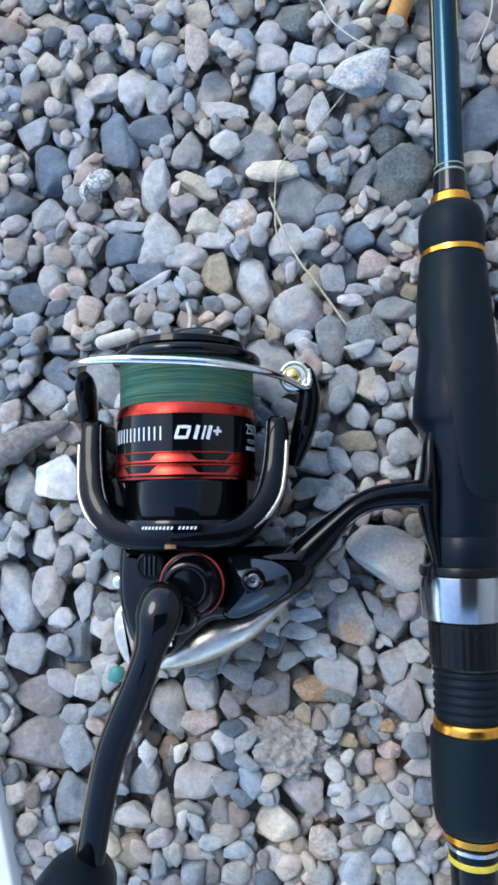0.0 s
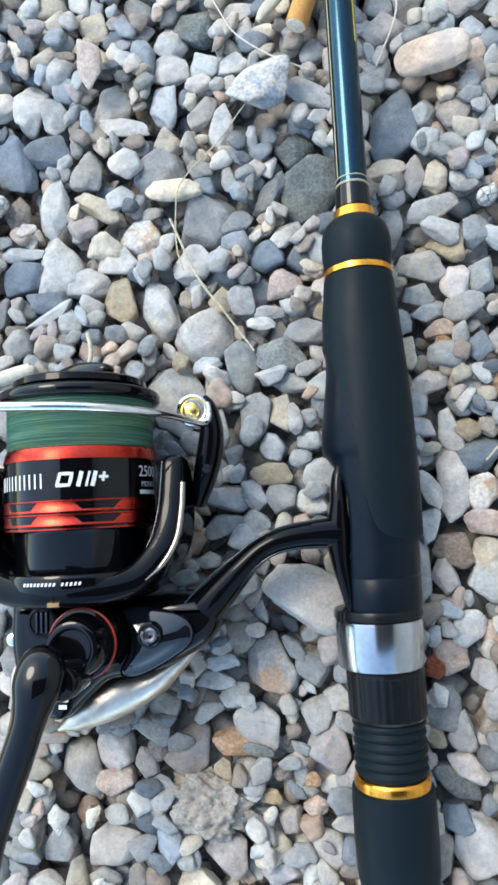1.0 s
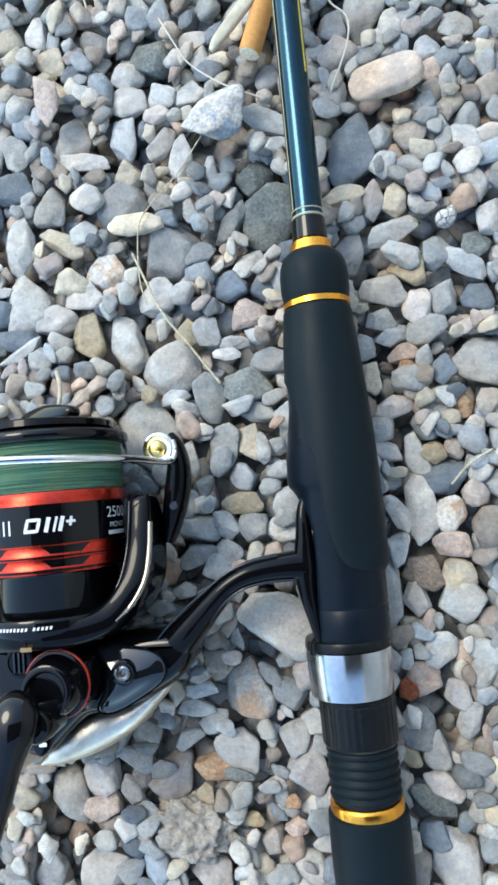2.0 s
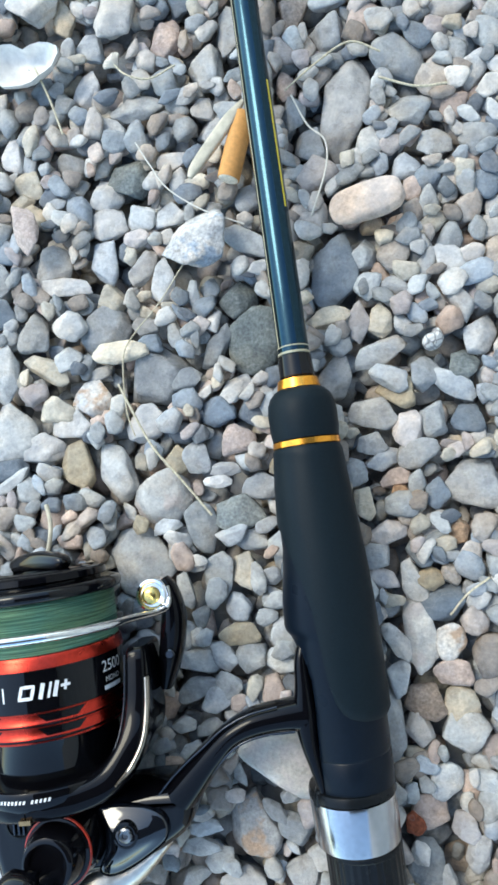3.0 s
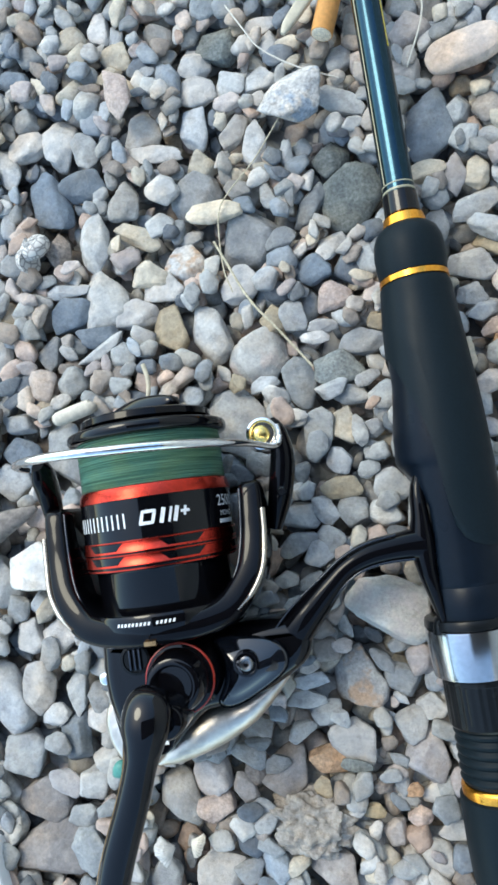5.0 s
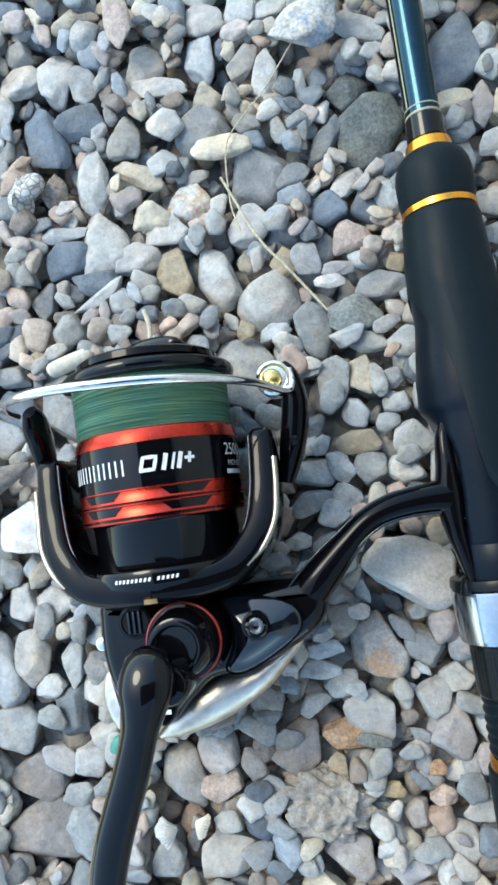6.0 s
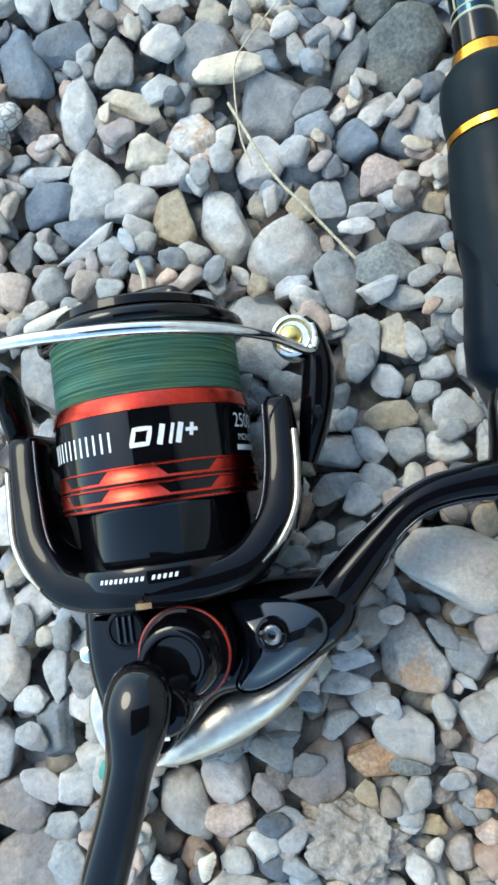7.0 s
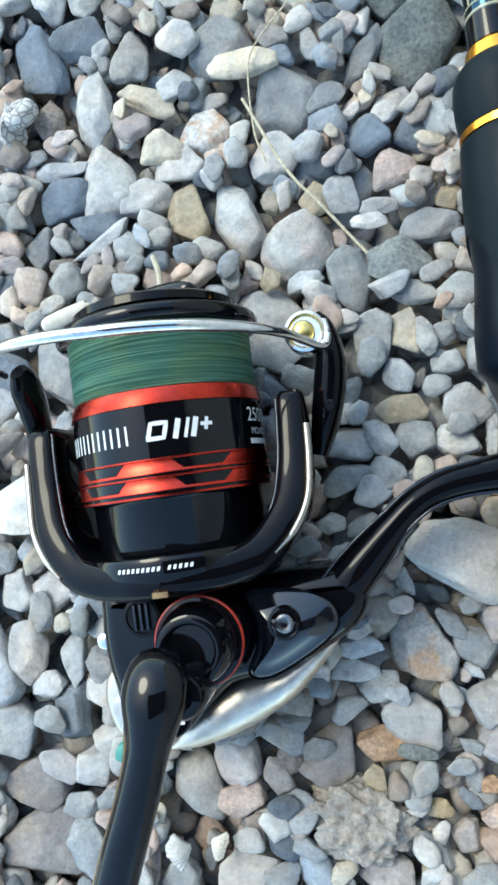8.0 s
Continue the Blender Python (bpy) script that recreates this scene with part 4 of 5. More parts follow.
for k in range(SHAPES):
    style = (4 + k % 4, 16.0 + (k % 5) * 7.0, 100 + k)
    me = bpy.data.meshes.new("pebble")
    bm = worn_stone(4, *style)
    for f in bm.faces:
        f.smooth = True
    bm.to_mesh(me)
    bm.free()
    fine.append(me)
    for level in (3, 2):
        bm = worn_stone(level, *style)
        bm.verts.ensure_lookup_table()
        coarse.append(np.array([v.co for v in bm.verts]))
        faces[level] = np.array([[v.index for v in f.verts] for f in bm.faces])
        bm.free()

bm = bmesh.new()
bmesh.ops.create_icosphere(bm, subdivisions=4, radius=1.0)
for v in bm.verts:
    v.co /= (abs(v.co.x) ** 3 + abs(v.co.y) ** 3 + abs(v.co.z) ** 3) ** (1 / 3)
    v.co *= 0.97 + 0.09 * noise.noise(v.co * 1.3) + 0.02 * noise.noise(v.co * 4)
for f in bm.faces:
    f.smooth = True
rounded = bpy.data.meshes.new("pebble")
bm.to_mesh(rounded)
rounded.materials.append(TONES["u"])
bm.free()

# the heap: a height for every half millimetre of the plan, on which each stone comes to rest
X0, Y0, X1, Y1, CELL = -190.0, -190.0, 190.0, 370.0, 0.6
NX, NY = int((X1 - X0) / CELL), int((Y1 - Y0) / CELL)
heap = np.full((NY, NX), -19.0)
kept = np.zeros((NY, NX), bool)


def footprint(x, y, a, b, turn):
    r = max(a, b)
    i0, i1 = max(0, int((x - r - X0) / CELL)), min(NX, int((x + r - X0) / CELL) + 2)
    j0, j1 = max(0, int((y - r - Y0) / CELL)), min(NY, int((y + r - Y0) / CELL) + 2)
    if i1 - i0 < 2 or j1 - j0 < 2:
        return None
    u, v = np.meshgrid(X0 + (np.arange(i0, i1) + 0.5) * CELL - x, Y0 + (np.arange(j0, j1) + 0.5) * CELL - y)
    c, s = math.cos(turn), math.sin(turn)
    q = 1 - (np.abs((u * c + v * s) / a) ** 2.4 + np.abs((v * c - u * s) / b) ** 2.4)
    return (slice(j0, j1), slice(i0, i1)), q > 0.03, np.sqrt(np.maximum(q, 0))


def rest(foot, c, give):
    """The height of the stone's middle where it comes to rest."""
    area, inside, low = foot
    if not inside.any():
        return None
    return float(np.quantile((heap[area] + c * low)[inside], give))


def lay(foot, c, z):
    area, inside, low = foot
    heap[area] = np.where(inside, np.maximum(heap[area], z + c * low), heap[area])


def matrix(x, y, z, a, b, c, turn, tilt):
    return Matrix.Translation((x * MM, y * MM, z * MM)) @ Euler((tilt[0], tilt[1], turn)).to_matrix().to_4x4() @ Matrix.Diagonal((a * MM, b * MM, c * MM, 1))


loose = {2: [], 3: []}


def heap_up(count, big, small, ceiling, tries, give, level, spare=None):
    """Drops stones one after another, each into the lowest of a few spots; spare: the most of a stone that may lie over the chosen ones."""
    for k in range(count):
        a = big + (small - big) * (k / count) ** 0.6
        a *= rng.uniform(0.8, 1.25)
        b, turn = a * rng.uniform(0.48, 0.92), rng.uniform(0, math.pi)
        c = b * rng.uniform(0.34, 0.72)
        best = None
        for _ in range(tries):
            x, y = rng.uniform(X0 + 8, X1 - 8), rng.uniform(Y0 + 8, Y1 - 8)
            foot = footprint(x, y, a, b, turn)
            if foot is None:
                continue
            if spare is not None and (kept[foot[0]] & foot[1]).sum() > spare * foot[1].sum():
                continue
            z = rest(foot, c, give)
            if z is not None and (best is None or z + c < best[0]):
                best = (z + c, z, x, y, foot)
        if best is None or best[0] > ceiling:
            continue
        _, z, x, y, foot = best
        lay(foot, c, z)
        loose[level].append((x, y, z, a, b, c, turn, tuple(rng.normal(0, 0.16, 2)), int(rng.integers(SHAPES))))


heap_up(3000, 7.0, 4.2, -8.0, 5, 0.72, 2)


def stone(x, y, a, b, turn, tone, top=None):
    """One of the stones that stand out, by its place, half length, half width, turn and kind; top: how high it is perched."""
    c = min(a, b) * rng.uniform(0.45, 0.66)
    c = min(c, 6.5)
    a, b = a * 1.1, b * 1.1
    foot = footprint(x, y, a, b, radians(turn))
    z = rest(foot, c, 0.6)
    z = min(max(z, -c - 3.0), 2.2 - c * 0.6) if top is None else top - 0.8 * c
    lay(foot, c, z)
    kept[foot[0]] |= foot[1]
    ob = new("pebble", rounded if tone == "u" else fine[int(rng.integers(SHAPES))])
    ob.parent = ground
    ob.matrix_world = matrix(x, y, z, a, b, c, radians(turn), rng.normal(0, 0.10, 2))
    ob.material_slots[0].link = "OBJECT"
    ob.material_slots[0].material = TONES[tone]


pitted_rock(*PITTED)
for sx, sy, sr, sz in ((-83, 124.5, 7.0, 2.0), (90, 113.5, 6.0, 2.0), (-41, 243, 15.0, 0.0), (-106, 27, 9.0, 1.0), (-75, 63.2, 5.0, 1.0), (34, 189, 7.0, 0.0), (-61.6, -84.6, 7.0, 0.0), (-51, -83.8, 5.5, 0.0), (-5.8, 232, 5.5, 0.0)):
    area = footprint(sx, sy, sr, sr * 0.7, radians(25))
    kept[area[0]] |= area[1]
spot = footprint(PITTED[0], PITTED[1], 13.0, 10.0, radians(-20))
lay(spot, 7.0, -6.0)
kept[spot[0]] |= spot[1]
for me in fine:
    me.materials.append(GRAVEL)
stone(-104.7, 197.1, 9.1, 4.5, -11, 'c')
stone(-86.7, 196.8, 7.9, 4.1, -16, 'd')
stone(-44.8, 195.4, 5.5, 5.3, -1, 'c')
stone(-43.7, 174.1, 4.7, 8.1, 9, 'p', 8)
stone(-16.1, 175.7, 6.5, 6.5, -1, 'w')
stone(-4.0, 174.6, 5.6, 5.2, -1, 'l')
stone(-16.8, 186.5, 6.1, 6.1, 19, 'w')
stone(17.4, 158.4, 11.4, 9.0, 34, 'v', 9)
stone(33.7, 158.5, 9.5, 4.0, -43, 'l')
stone(-71.6, 167.6, 6.4, 10.2, -1, 'w')
stone(-61.4, 162.8, 4.8, 7.7, 19, 'l')
stone(-84.6, 168.8, 7.6, 5.6, 19, 'w')
stone(-92.6, 161.9, 4.5, 9.3, 19, 'l')
stone(-113.0, 151.7, 6.7, 6.7, -1, 'l')
stone(-77.9, 144.8, 6.6, 11.4, 19, 'd')
stone(-64.0, 149.0, 8.3, 5.5, 4, 'd')
stone(-84.1, 179.4, 4.9, 4.9, -1, 'l')
stone(-38.9, 163.6, 7.0, 7.0, 19, 'w')
stone(-34.8, 154.5, 9.7, 3.5, -11, 'w')
stone(-19.7, 161.8, 5.2, 8.2, -9, 'l')
stone(-33.4, 138.4, 5.8, 5.3, -1, 'w', 1.2)
stone(-48.8, 139.2, 5.4, 7.6, -21, 'l')
stone(-19.4, 146.7, 5.6, 5.1, 29, 'c')
stone(-22.3, 135.6, 9.0, 8.1, 19, 'g')
stone(-15.7, 125.5, 9.1, 3.8, -6, 'c', 1.2)
stone(-6.5, 116.0, 10.9, 9.7, 39, 'g')
stone(33.4, 123.6, 10.8, 10.4, 19, 'k')
stone(27.3, 139.4, 6.7, 6.7, -1, 'k')
stone(1.5, 150.0, 4.3, 8.1, -11, 'l')
stone(-5.4, 156.2, 3.6, 6.8, -31, 'w')
stone(-105.2, 136.3, 8.0, 8.9, 29, 'd')
stone(-105.4, 115.6, 7.0, 7.0, -1, 'l')
stone(-62.5, 125.3, 5.4, 10.0, -6, 'l')
stone(-29.4, 112.0, 7.2, 6.8, -21, 'm')
stone(-45.6, 125.3, 9.0, 3.9, -29, 'c')
stone(-60.8, 103.9, 7.7, 10.7, -1, 'l')
stone(-74.8, 109.6, 8.7, 2.4, -3, 'l')
stone(-74.5, 101.3, 8.6, 6.0, 19, 'd')
stone(-39.1, 103.7, 7.6, 5.1, 9, 'w')
stone(-49.9, 96.6, 7.9, 5.5, -1, 'w')
stone(-38.5, 89.0, 5.9, 8.4, -1, 't')
stone(-11.1, 100.4, 6.5, 6.3, -1, 'w')
stone(-23.9, 84.4, 6.7, 10.5, 4, 'l')
stone(21.0, 90.0, 5.8, 5.1, -1, 'p')
stone(-64.7, 90.8, 8.5, 4.3, -11, 'd')
stone(-104.1, 89.4, 5.2, 6.5, -1, 'w')
stone(-113.0, 83.1, 7.4, 7.4, 29, 'd')
stone(-8.6, 72.9, 9.7, 8.9, 9, 'r')
stone(-84.3, 87.3, 4.7, 6.5, 9, 'g')
stone(-64.4, 85.3, 9.8, 2.3, 21, 'l')
stone(-76.5, 125.8, 4.4, 6.5, -1, 'b')
stone(5.4, 85.5, 4.5, 5.4, -1, 'l')
stone(-1.8, 85.8, 4.1, 5.0, -1, 't')
stone(21.1, 107.1, 7.5, 3.7, 34, 'l')
stone(15.4, 100.6, 6.2, 5.2, -16, 'd')
stone(33.9, 78.4, 3.3, 3.3, -1, 't')
stone(27.7, 72.4, 8.1, 4.5, -1, 'g')
stone(18.5, 64.0, 8.1, 6.5, -11, 'k')
stone(20.8, 55.0, 7.1, 3.4, -9, 'l')
stone(5.3, 61.4, 5.3, 8.6, 19, 'g')
stone(-18.4, 52.2, 9.5, 12.8, 19, 'l')
stone(8.6, 45.5, 5.1, 6.5, -21, 'l')
stone(17.3, 44.5, 4.4, 6.1, -1, 'c')
stone(26.0, 42.1, 4.0, 3.2, -1, 'l')
stone(13.8, 33.1, 4.0, 5.0, 19, 'l')
stone(12.8, 24.0, 6.6, 3.6, 3, 't')
stone(-2.7, 16.3, 7.0, 4.4, -1, 'l')
stone(6.3, 17.3, 3.6, 5.2, 29, 'l')
stone(15.7, 15.2, 5.0, 4.8, -1, 'l')
stone(25.9, 13.4, 5.8, 4.4, -1, 'l')
stone(-3.7, 7.4, 7.6, 3.6, 11, 'g')
stone(2.6, 3.4, 5.2, 4.4, -1, 'l')
stone(29.3, 22.3, 5.6, 6.0, 29, 'l')
stone(7.3, 8.1, 3.6, 4.4, 29, 'l')
stone(22.2, -16.7, 13.5, 9.2, -19, 'r', 4)
stone(-82.6, 50.1, 7.6, 11.0, -1, 'l')
stone(-98.7, 51.5, 8.1, 6.4, -16, 'd')
stone(-103.9, 43.0, 7.3, 6.4, -1, 'l')
stone(-99.0, 63.9, 6.0, 3.9, -11, 'g')
stone(-96.6, 11.0, 9.1, 7.9, 14, 'z', 3)
stone(-107.2, -2.1, 4.2, 4.6, -1, 'l')
stone(-104.3, -12.1, 6.0, 5.6, -1, 'w')
stone(-92.8, -13.8, 6.0, 5.8, -1, 'w')
stone(-113.6, 8.0, 7.4, 9.7, -1, 'l')
stone(-115.3, -33.2, 7.5, 13.7, 9, 'l')
stone(-103.2, -30.1, 6.8, 9.5, -13, 'w')
stone(-88.1, -33.3, 3.7, 7.4, 4, 'l')
stone(-80.3, -36.4, 3.7, 5.7, 9, 'g')
stone(-91.3, -48.7, 5.7, 8.6, -11, 'd')
stone(-81.2, -43.6, 5.1, 5.1, -1, 'w')
stone(-80.2, -57.2, 4.9, 5.3, -1, 'l')
stone(-110.2, -52.8, 7.4, 7.8, 29, 'g')
stone(-104.6, -68.1, 9.0, 7.3, -21, 'y')
stone(-85.9, -64.4, 5.3, 5.3, 29, 'l')
stone(-101.7, -84.1, 12.9, 9.7, -16, 'y')
stone(-88.9, -84.8, 6.0, 7.2, 19, 'g')
stone(-91.0, -104.0, 7.2, 9.0, -1, 'g')
stone(-56.8, -71.5, 7.2, 8.7, -1, 'g')
stone(8.9, -39.5, 7.8, 9.4, 12, 'm')
stone(-9.3, -43.5, 6.5, 3.0, -1, 'l')
stone(-6.8, -37.4, 5.7, 2.6, 4, 'l')
stone(3.8, -58.2, 7.8, 6.6, -21, 'w')
stone(-4.2, -63.4, 7.0, 4.7, -11, 'o')
stone(27.2, -65.7, 6.9, 8.0, 29, 'q')
stone(-45.5, -95.5, 9.4, 6.7, 14, 'w')
stone(-18.0, -109.2, 7.7, 5.8, -1, 'c')
stone(-19.8, -67.2, 8.6, 7.4, 19, 'y')
stone(-44.7, -75.7, 6.3, 4.3, 14, 'p')
stone(-1.4, -114.4, 4.9, 4.9, -1, 'x')
stone(-8.7, -97.8, 7.7, 6.1, -16, 'y')
stone(9.6, -103.7, 6.4, 3.8, 14, 'q')
stone(-27.0, -50.7, 5.5, 4.4, -1, 'l')
stone(20.9, -74.9, 2.7, 2.3, -1, 'o')
stone(21.4, -83.3, 3.8, 2.9, -1, 'p')
stone(32.0, -87.8, 5.3, 3.0, -1, 'w')
stone(22.3, -39.9, 6.6, 4.7, -46, 'g')
stone(30.5, -50.2, 5.0, 3.8, 19, 'l')
stone(23.8, -55.0, 5.4, 5.8, -1, 'l')
stone(-2.9, -48.8, 5.1, 3.9, 19, 'l')
stone(-28.7, -63.6, 4.3, 5.9, -1, 'b')
stone(-44.7, -66.8, 5.9, 6.7, 9, 'q')
stone(-64.7, -95.8, 5.1, 5.9, -1, 'g')
stone(-68.7, -108.2, 6.7, 4.3, -21, 'l')
stone(-35.8, -95.7, 4.7, 3.9, -1, 'l')
stone(-30.6, -58.8, 5.9, 3.6, -21, 'l')
stone(-81.2, -87.9, 4.0, 6.0, -1, 'l')
stone(-96.6, -49.2, 4.5, 3.7, -1, 'g')
stone(-75.8, -26.0, 6.5, 3.3, -11, 'l')
stone(-10.1, -4.1, 4.0, 2.8, -1, 'l')
stone(-8.2, -13.0, 4.4, 2.8, 14, 'l')
stone(-1.1, -6.1, 4.8, 2.8, 19, 'l')
stone(-7.8, 63.1, 5.1, 2.7, 12, 'l')
stone(15.0, 57.2, 5.3, 3.2, 2, 'l')
stone(27.6, 59.3, 4.3, 2.3, 12, 'g')
stone(38.1, 76.7, 2.9, 3.2, -8, 'l')
stone(15.5, 80.0, 5.0, 2.4, -3, 'w')
stone(12.0, 76.1, 4.7, 2.1, -8, 'w')
stone(17.6, 123.3, 3.9, 8.4, -43, 'g')
stone(5.6, 113.6, 5.4, 3.6, 2, 'g')
stone(-6.9, 134.5, 4.6, 3.1, -8, 'g')
stone(-6.1, 128.6, 4.6, 3.4, -8, 'd')
stone(3.4, 130.2, 2.7, 5.2, 12, 'l')
stone(-36.7, 127.9, 4.7, 4.1, 22, 'l')
stone(-42.4, 109.4, 6.3, 4.7, -18, 'c')
stone(-16.8, 64.8, 3.0, 3.0, -8, 't')
stone(-33.4, 267.3, 9.1, 10.8, -8, 'z', 3)
stone(-3.1, 251.0, 6.9, 9.3, -23, 'w', 3)
stone(-18.8, 281.2, 6.7, 5.9, -8, 'w')
stone(-24.3, 257.8, 3.7, 7.5, 7, 'c')
stone(13.1, 241.2, 5.7, 7.3, 2, 'p')
stone(21.0, 256.0, 5.3, 6.5, -8, 'd')
stone(30.8, 260.9, 4.5, 5.7, -8, 'w')
stone(26.2, 227.8, 6.4, 7.2, -8, 'l')
stone(29.0, 202.7, 9.1, 6.8, -18, 'l')
stone(24.0, 211.7, 4.2, 4.0, -8, 'w')
stone(34.7, 207.0, 6.4, 3.4, -16, 'l')
stone(-0.3, 217.1, 9.3, 4.5, -3, 'l')
stone(-7.0, 191.1, 7.2, 6.4, -8, 'k')
stone(-44.5, 183.7, 5.3, 4.1, -8, 'c')
stone(-49.1, 188.8, 5.1, 2.9, 22, 'c')
stone(-50.1, 208.9, 3.9, 6.8, -8, 'w')
stone(-44.1, 202.6, 3.1, 4.3, -8, 'l')
stone(-27.8, 200.3, 5.7, 4.9, -8, 'g')
stone(73.8, 201.2, 7.8, 17.5, -20, 'w')
stone(94.5, 215.1, 9.3, 6.6, -48, 'l')
stone(76.0, 161.9, 11.8, 5.7, 4, 'u', 7)
stone(74.3, 169.1, 6.9, 3.8, 2, 'q')
stone(116.5, 236.7, 7.7, 12.0, -20, 'w')
stone(95.9, 195.9, 7.3, 5.4, 7, 'l')
stone(91.8, 175.8, 4.6, 4.6, -8, 'l')
stone(102.7, 182.5, 5.7, 5.3, -8, 'l')
stone(73.3, 245.1, 6.3, 5.1, 12, 'l')
stone(60.9, 242.0, 5.0, 7.2, -18, 'b')
stone(93.9, 249.7, 5.9, 5.9, -8, 'g')
stone(55.0, 213.5, 3.5, 5.5, -8, 'p')
stone(36.9, 239.4, 3.6, 9.2, -8, 'w')
stone(10.3, 277.2, 7.4, 7.0, -8, 'l')
stone(62.3, 142.6, 7.6, 13.0, -16, 'd')
stone(73.0, 147.6, 4.6, 5.3, -8, 'l')
stone(67.9, 123.8, 3.4, 6.8, -3, 'q')
stone(75.1, 123.4, 3.9, 5.6, -8, 'c')
stone(57.6, 127.2, 7.6, 3.4, 2, 'c')
stone(73.3, 112.3, 9.0, 4.1, 22, 'l')
stone(67.8, 91.8, 8.2, 5.2, -3, 'l')
stone(77.0, 98.7, 6.7, 5.2, -23, 't')
stone(86.6, 102.7, 4.6, 5.6, -18, 'l')
stone(57.2, 106.1, 5.3, 7.9, -33, 'g')
stone(72.1, 231.0, 5.9, 6.7, -8, 'g')
stone(68.2, 257.4, 5.6, 8.0, -8, 'd')
stone(-15.5, 244.8, 4.9, 5.4, -8, 'l')
stone(0.1, 274.5, 4.1, 8.3, -8, 'l')
stone(-8.3, 267.5, 5.4, 8.3, 2, 'k')
stone(-18.6, 228.0, 4.9, 7.8, -18, 'w')
stone(28.6, 273.3, 6.1, 6.5, -8, 'l')
stone(35.3, 254.2, 4.4, 4.0, -8, 'p')
stone(38.7, 221.3, 5.6, 2.8, 12, 'g')
stone(56.1, 203.1, 4.3, 5.9, -8, 'l')
stone(60.0, 190.0, 5.5, 6.6, -8, 'g')
stone(5.7, 173.6, 6.7, 4.8, 12, 'l')
stone(36.0, 174.2, 4.3, 4.7, -8, 'l')
stone(10.6, 194.4, 6.0, 3.2, 7, 'w')
stone(97.9, 64.6, 9.1, 7.7, -12, 'l')
stone(78.6, 84.3, 4.7, 6.5, -7, 'q')
stone(87.3, 86.8, 4.1, 5.9, -7, 'l')
stone(95.3, 97.9, 8.2, 3.5, -42, 'l')
stone(99.8, 103.5, 4.6, 5.9, -27, 'k')
stone(66.0, 81.4, 4.9, 3.7, 3, 'l')
stone(69.1, 76.2, 6.0, 3.7, 13, 'l')
stone(81.1, 76.4, 6.7, 4.4, 8, 'g')
stone(59.2, 72.9, 4.1, 4.7, -7, 'g')
stone(72.2, 69.4, 4.8, 3.0, 3, 'p')
stone(73.0, 65.1, 2.6, 1.9, -7, 'o')
stone(85.0, 62.3, 3.7, 5.1, -7, 'd')
stone(60.4, 62.1, 3.7, 5.2, -7, 'c')
stone(66.8, 51.6, 6.7, 3.7, 8, 'q')
stone(61.5, 43.8, 4.4, 4.6, -7, 'l')
stone(63.4, 36.7, 5.2, 3.3, -12, 'q')
stone(72.6, 35.1, 3.7, 7.0, 13, 'l')
stone(78.5, 35.0, 4.4, 3.8, -7, 't')
stone(84.9, 35.6, 3.1, 3.3, -7, 'x')
stone(80.4, 26.5, 8.0, 6.2, 8, 'd')
stone(106.8, 113.8, 5.2, 7.1, -27, 'l')
stone(98.9, 86.0, 5.5, 5.2, -7, 'd')
stone(90.1, 49.1, 3.1, 4.0, -22, 'o')
stone(72.7, 17.6, 5.1, 11.6, 1, 'r')
stone(64.9, 16.1, 3.1, 6.6, 31, 'w')
stone(82.1, 14.0, 4.7, 5.8, 3, 'm')
stone(81.0, 4.7, 6.1, 4.1, -7, 'p')
stone(82.4, -5.6, 5.5, 5.0, -7, 'c')
stone(71.0, -4.3, 6.3, 5.4, -7, 'b')
stone(63.5, 4.0, 3.6, 5.8, -7, 'l')
stone(59.5, -9.6, 3.8, 11.2, -2, 'l')
stone(67.5, -12.4, 4.0, 5.8, 13, 'w')
stone(82.5, -14.2, 7.1, 7.1, 13, 'l')
stone(73.9, -29.2, 5.0, 6.0, -7, 'l')
stone(67.2, -38.5, 5.5, 5.5, 3, 'p')
stone(61.8, -40.7, 3.0, 3.7, 3, 'e')
stone(77.6, -43.3, 4.1, 4.8, -7, 'q')
stone(80.4, -51.7, 3.5, 6.0, -22, 'w')
stone(64.3, -53.6, 5.7, 6.4, -27, 'g')
stone(62.0, -49.1, 3.0, 3.4, -7, 'w')
stone(74.8, 103.2, 6.4, 3.8, -27, 'l')
stone(60.5, -62.5, 3.5, 4.0, -3, 't')
stone(68.8, -60.8, 4.2, 5.9, 7, 'l')
stone(66.6, -76.3, 8.6, 4.0, -33, 'k')
stone(70.0, -71.7, 6.2, 3.8, -43, 'q')
stone(71.6, -95.5, 7.5, 9.5, -3, 'w')
stone(65.0, -87.0, 5.1, 4.1, -3, 'd')
stone(-21.6, -62.2, 4.3, 2.9, 12, 'g')
stone(-12.3, -53.2, 4.9, 2.9, 22, 'l')
stone(-27.1, -55.5, 4.3, 2.3, -8, 'g')
stone(6.9, -21.4, 2.0, 3.7, 12, 'l')
stone(17.5, -33.8, 5.1, 2.5, -48, 'g')
stone(23.7, -29.0, 3.7, 2.8, -8, 'g')
stone(-33.6, -69.7, 3.8, 4.9, 2, 'y')
stone(0.9, -50.2, 3.1, 2.8, -8, 'l')
stone(17.8, -65.3, 3.6, 1.9, -38, 'l')
stone(11.1, -72.9, 3.1, 2.5, -8, 'b')
stone(12.8, -87.6, 3.6, 4.1, -8, 'y')
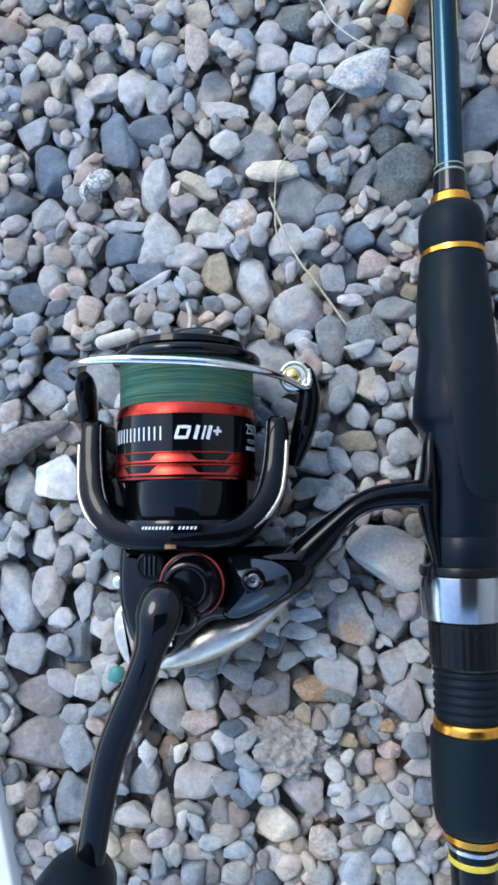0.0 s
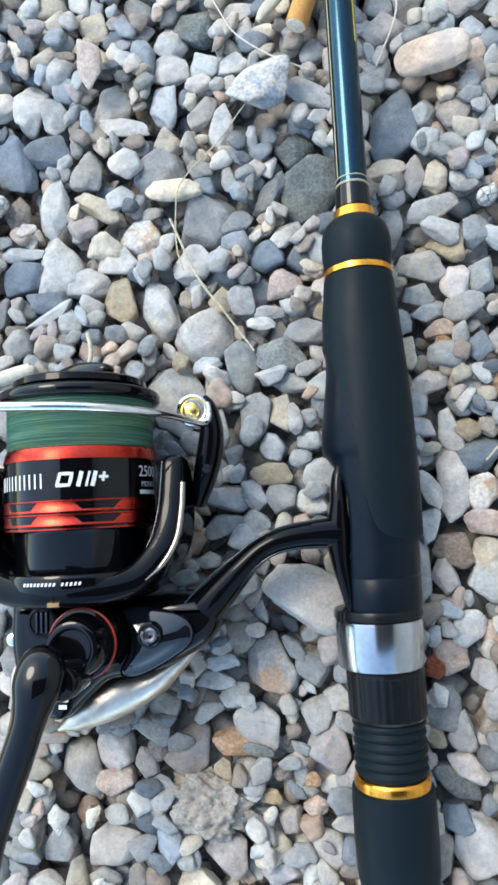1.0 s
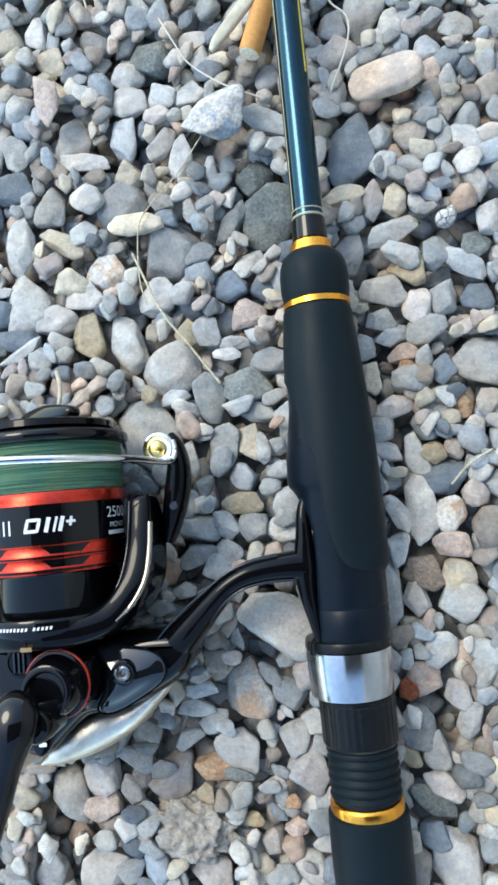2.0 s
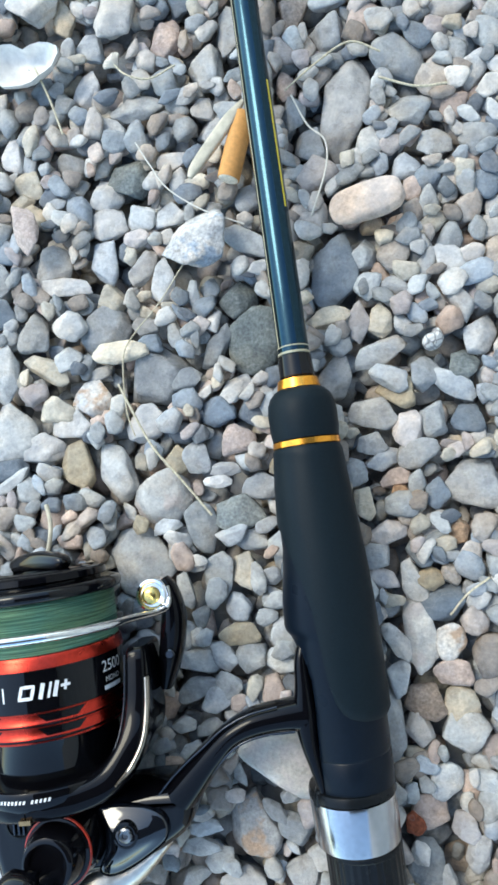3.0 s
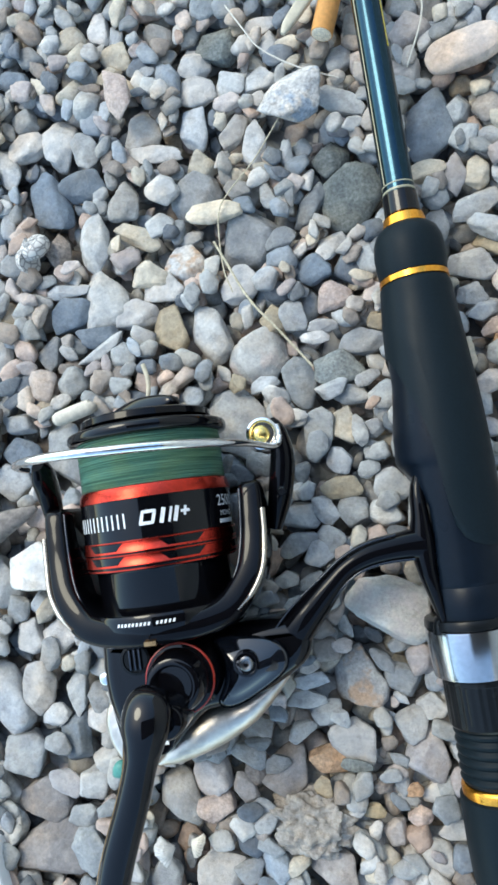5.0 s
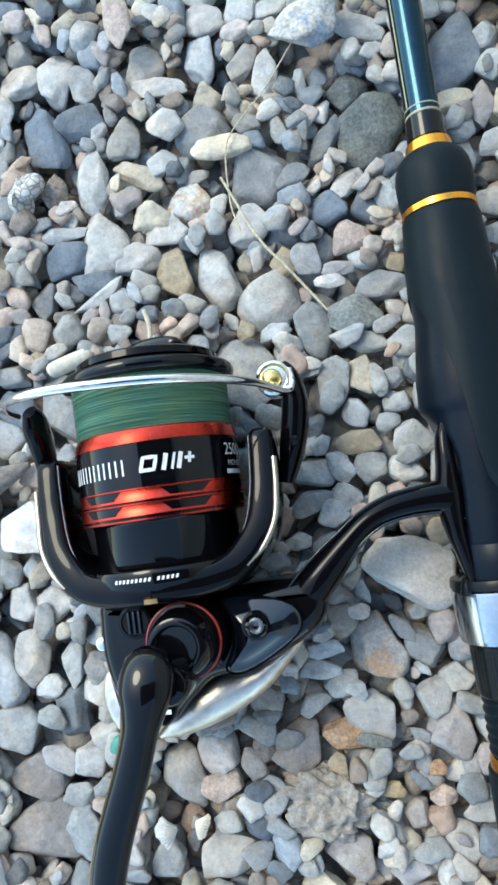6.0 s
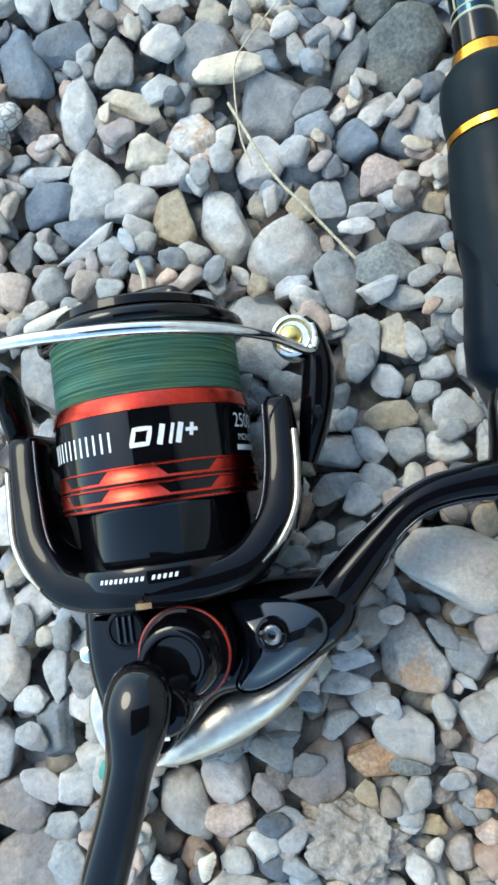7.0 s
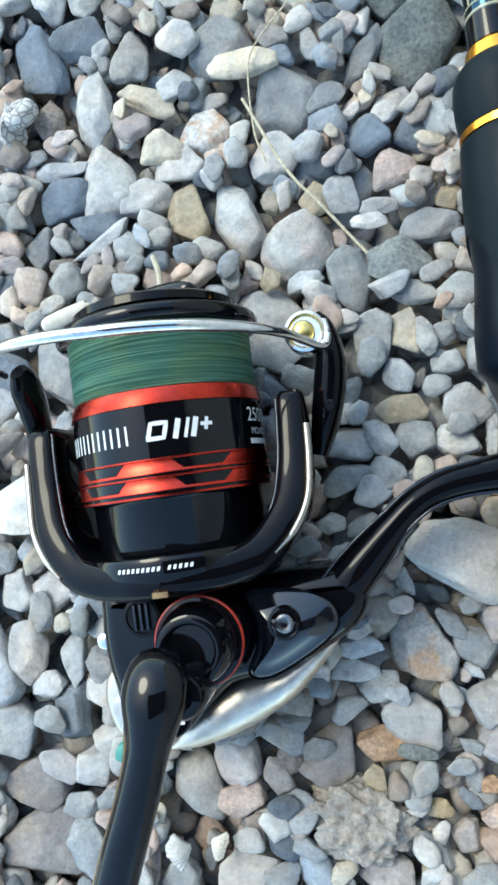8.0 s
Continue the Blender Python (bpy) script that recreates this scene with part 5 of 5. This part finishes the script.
stone(7.2, -80.6, 3.3, 2.5, 12, 't')
stone(-8.0, -71.5, 2.8, 3.4, -8, 't')
stone(4.1, -65.6, 4.8, 2.0, -18, 'k')
stone(-76.6, -60.8, 3.0, 5.1, -8, 'l')
stone(-76.7, -49.0, 4.5, 3.9, -8, 'l')
stone(-91.0, -74.3, 5.1, 3.9, -8, 'l')
stone(-96.0, -62.2, 5.8, 3.7, -28, 'q')
stone(-96.7, -39.8, 4.6, 3.7, -8, 'l')
stone(-95.8, -18.6, 3.7, 5.3, 2, 'g')
stone(-86.8, -5.7, 5.3, 4.4, -8, 'w')
stone(7.5, 38.6, 3.5, 5.0, -8, 'l')
stone(-4.0, 40.6, 3.0, 6.0, 2, 'l')
stone(21.9, 42.1, 2.6, 5.0, 12, 'l')
stone(0.4, 30.7, 3.0, 3.8, -8, 'g')
stone(23.3, 28.5, 3.5, 2.9, -8, 'l')
stone(27.2, 17.6, 3.7, 2.9, -8, 'l')
heap_up(3600, 8.4, 5.6, 2.0, 10, 0.56, 3, 0.08)
heap_up(4200, 5.6, 3.8, 1.0, 10, 0.6, 3, 0.13)
heap_up(1800, 4.6, 3.2, 0.2, 12, 0.66, 3, 0.16)


def gravel(name, level):
    """All the other stones of one fineness, in one mesh."""
    rows = loose[level]
    verts, polys, base = [], [], 0
    for x, y, z, a, b, c, turn, tilt, shape in rows:
        v = coarse[shape * 2 + (0 if level == 3 else 1)]
        m = np.array(matrix(x, y, z, a, b, c, turn, tilt))
        verts.append(v @ m[:3, :3].T + m[:3, 3])
        polys.append(faces[level] + base)
        base += len(v)
    verts, polys = np.concatenate(verts), np.concatenate(polys)
    me = bpy.data.meshes.new(name)
    me.from_pydata(verts.tolist(), [], polys.tolist())
    me.polygons.foreach_set("use_smooth", np.ones(len(polys), bool))
    me.materials.append(GRAVEL)
    ob = new(name, me)
    ob.parent = ground
    return tagged(ob, "mixed grey, white and slate gravel", "", "", "stuff")


gravel("gravel", 3)
gravel("gravel", 2)
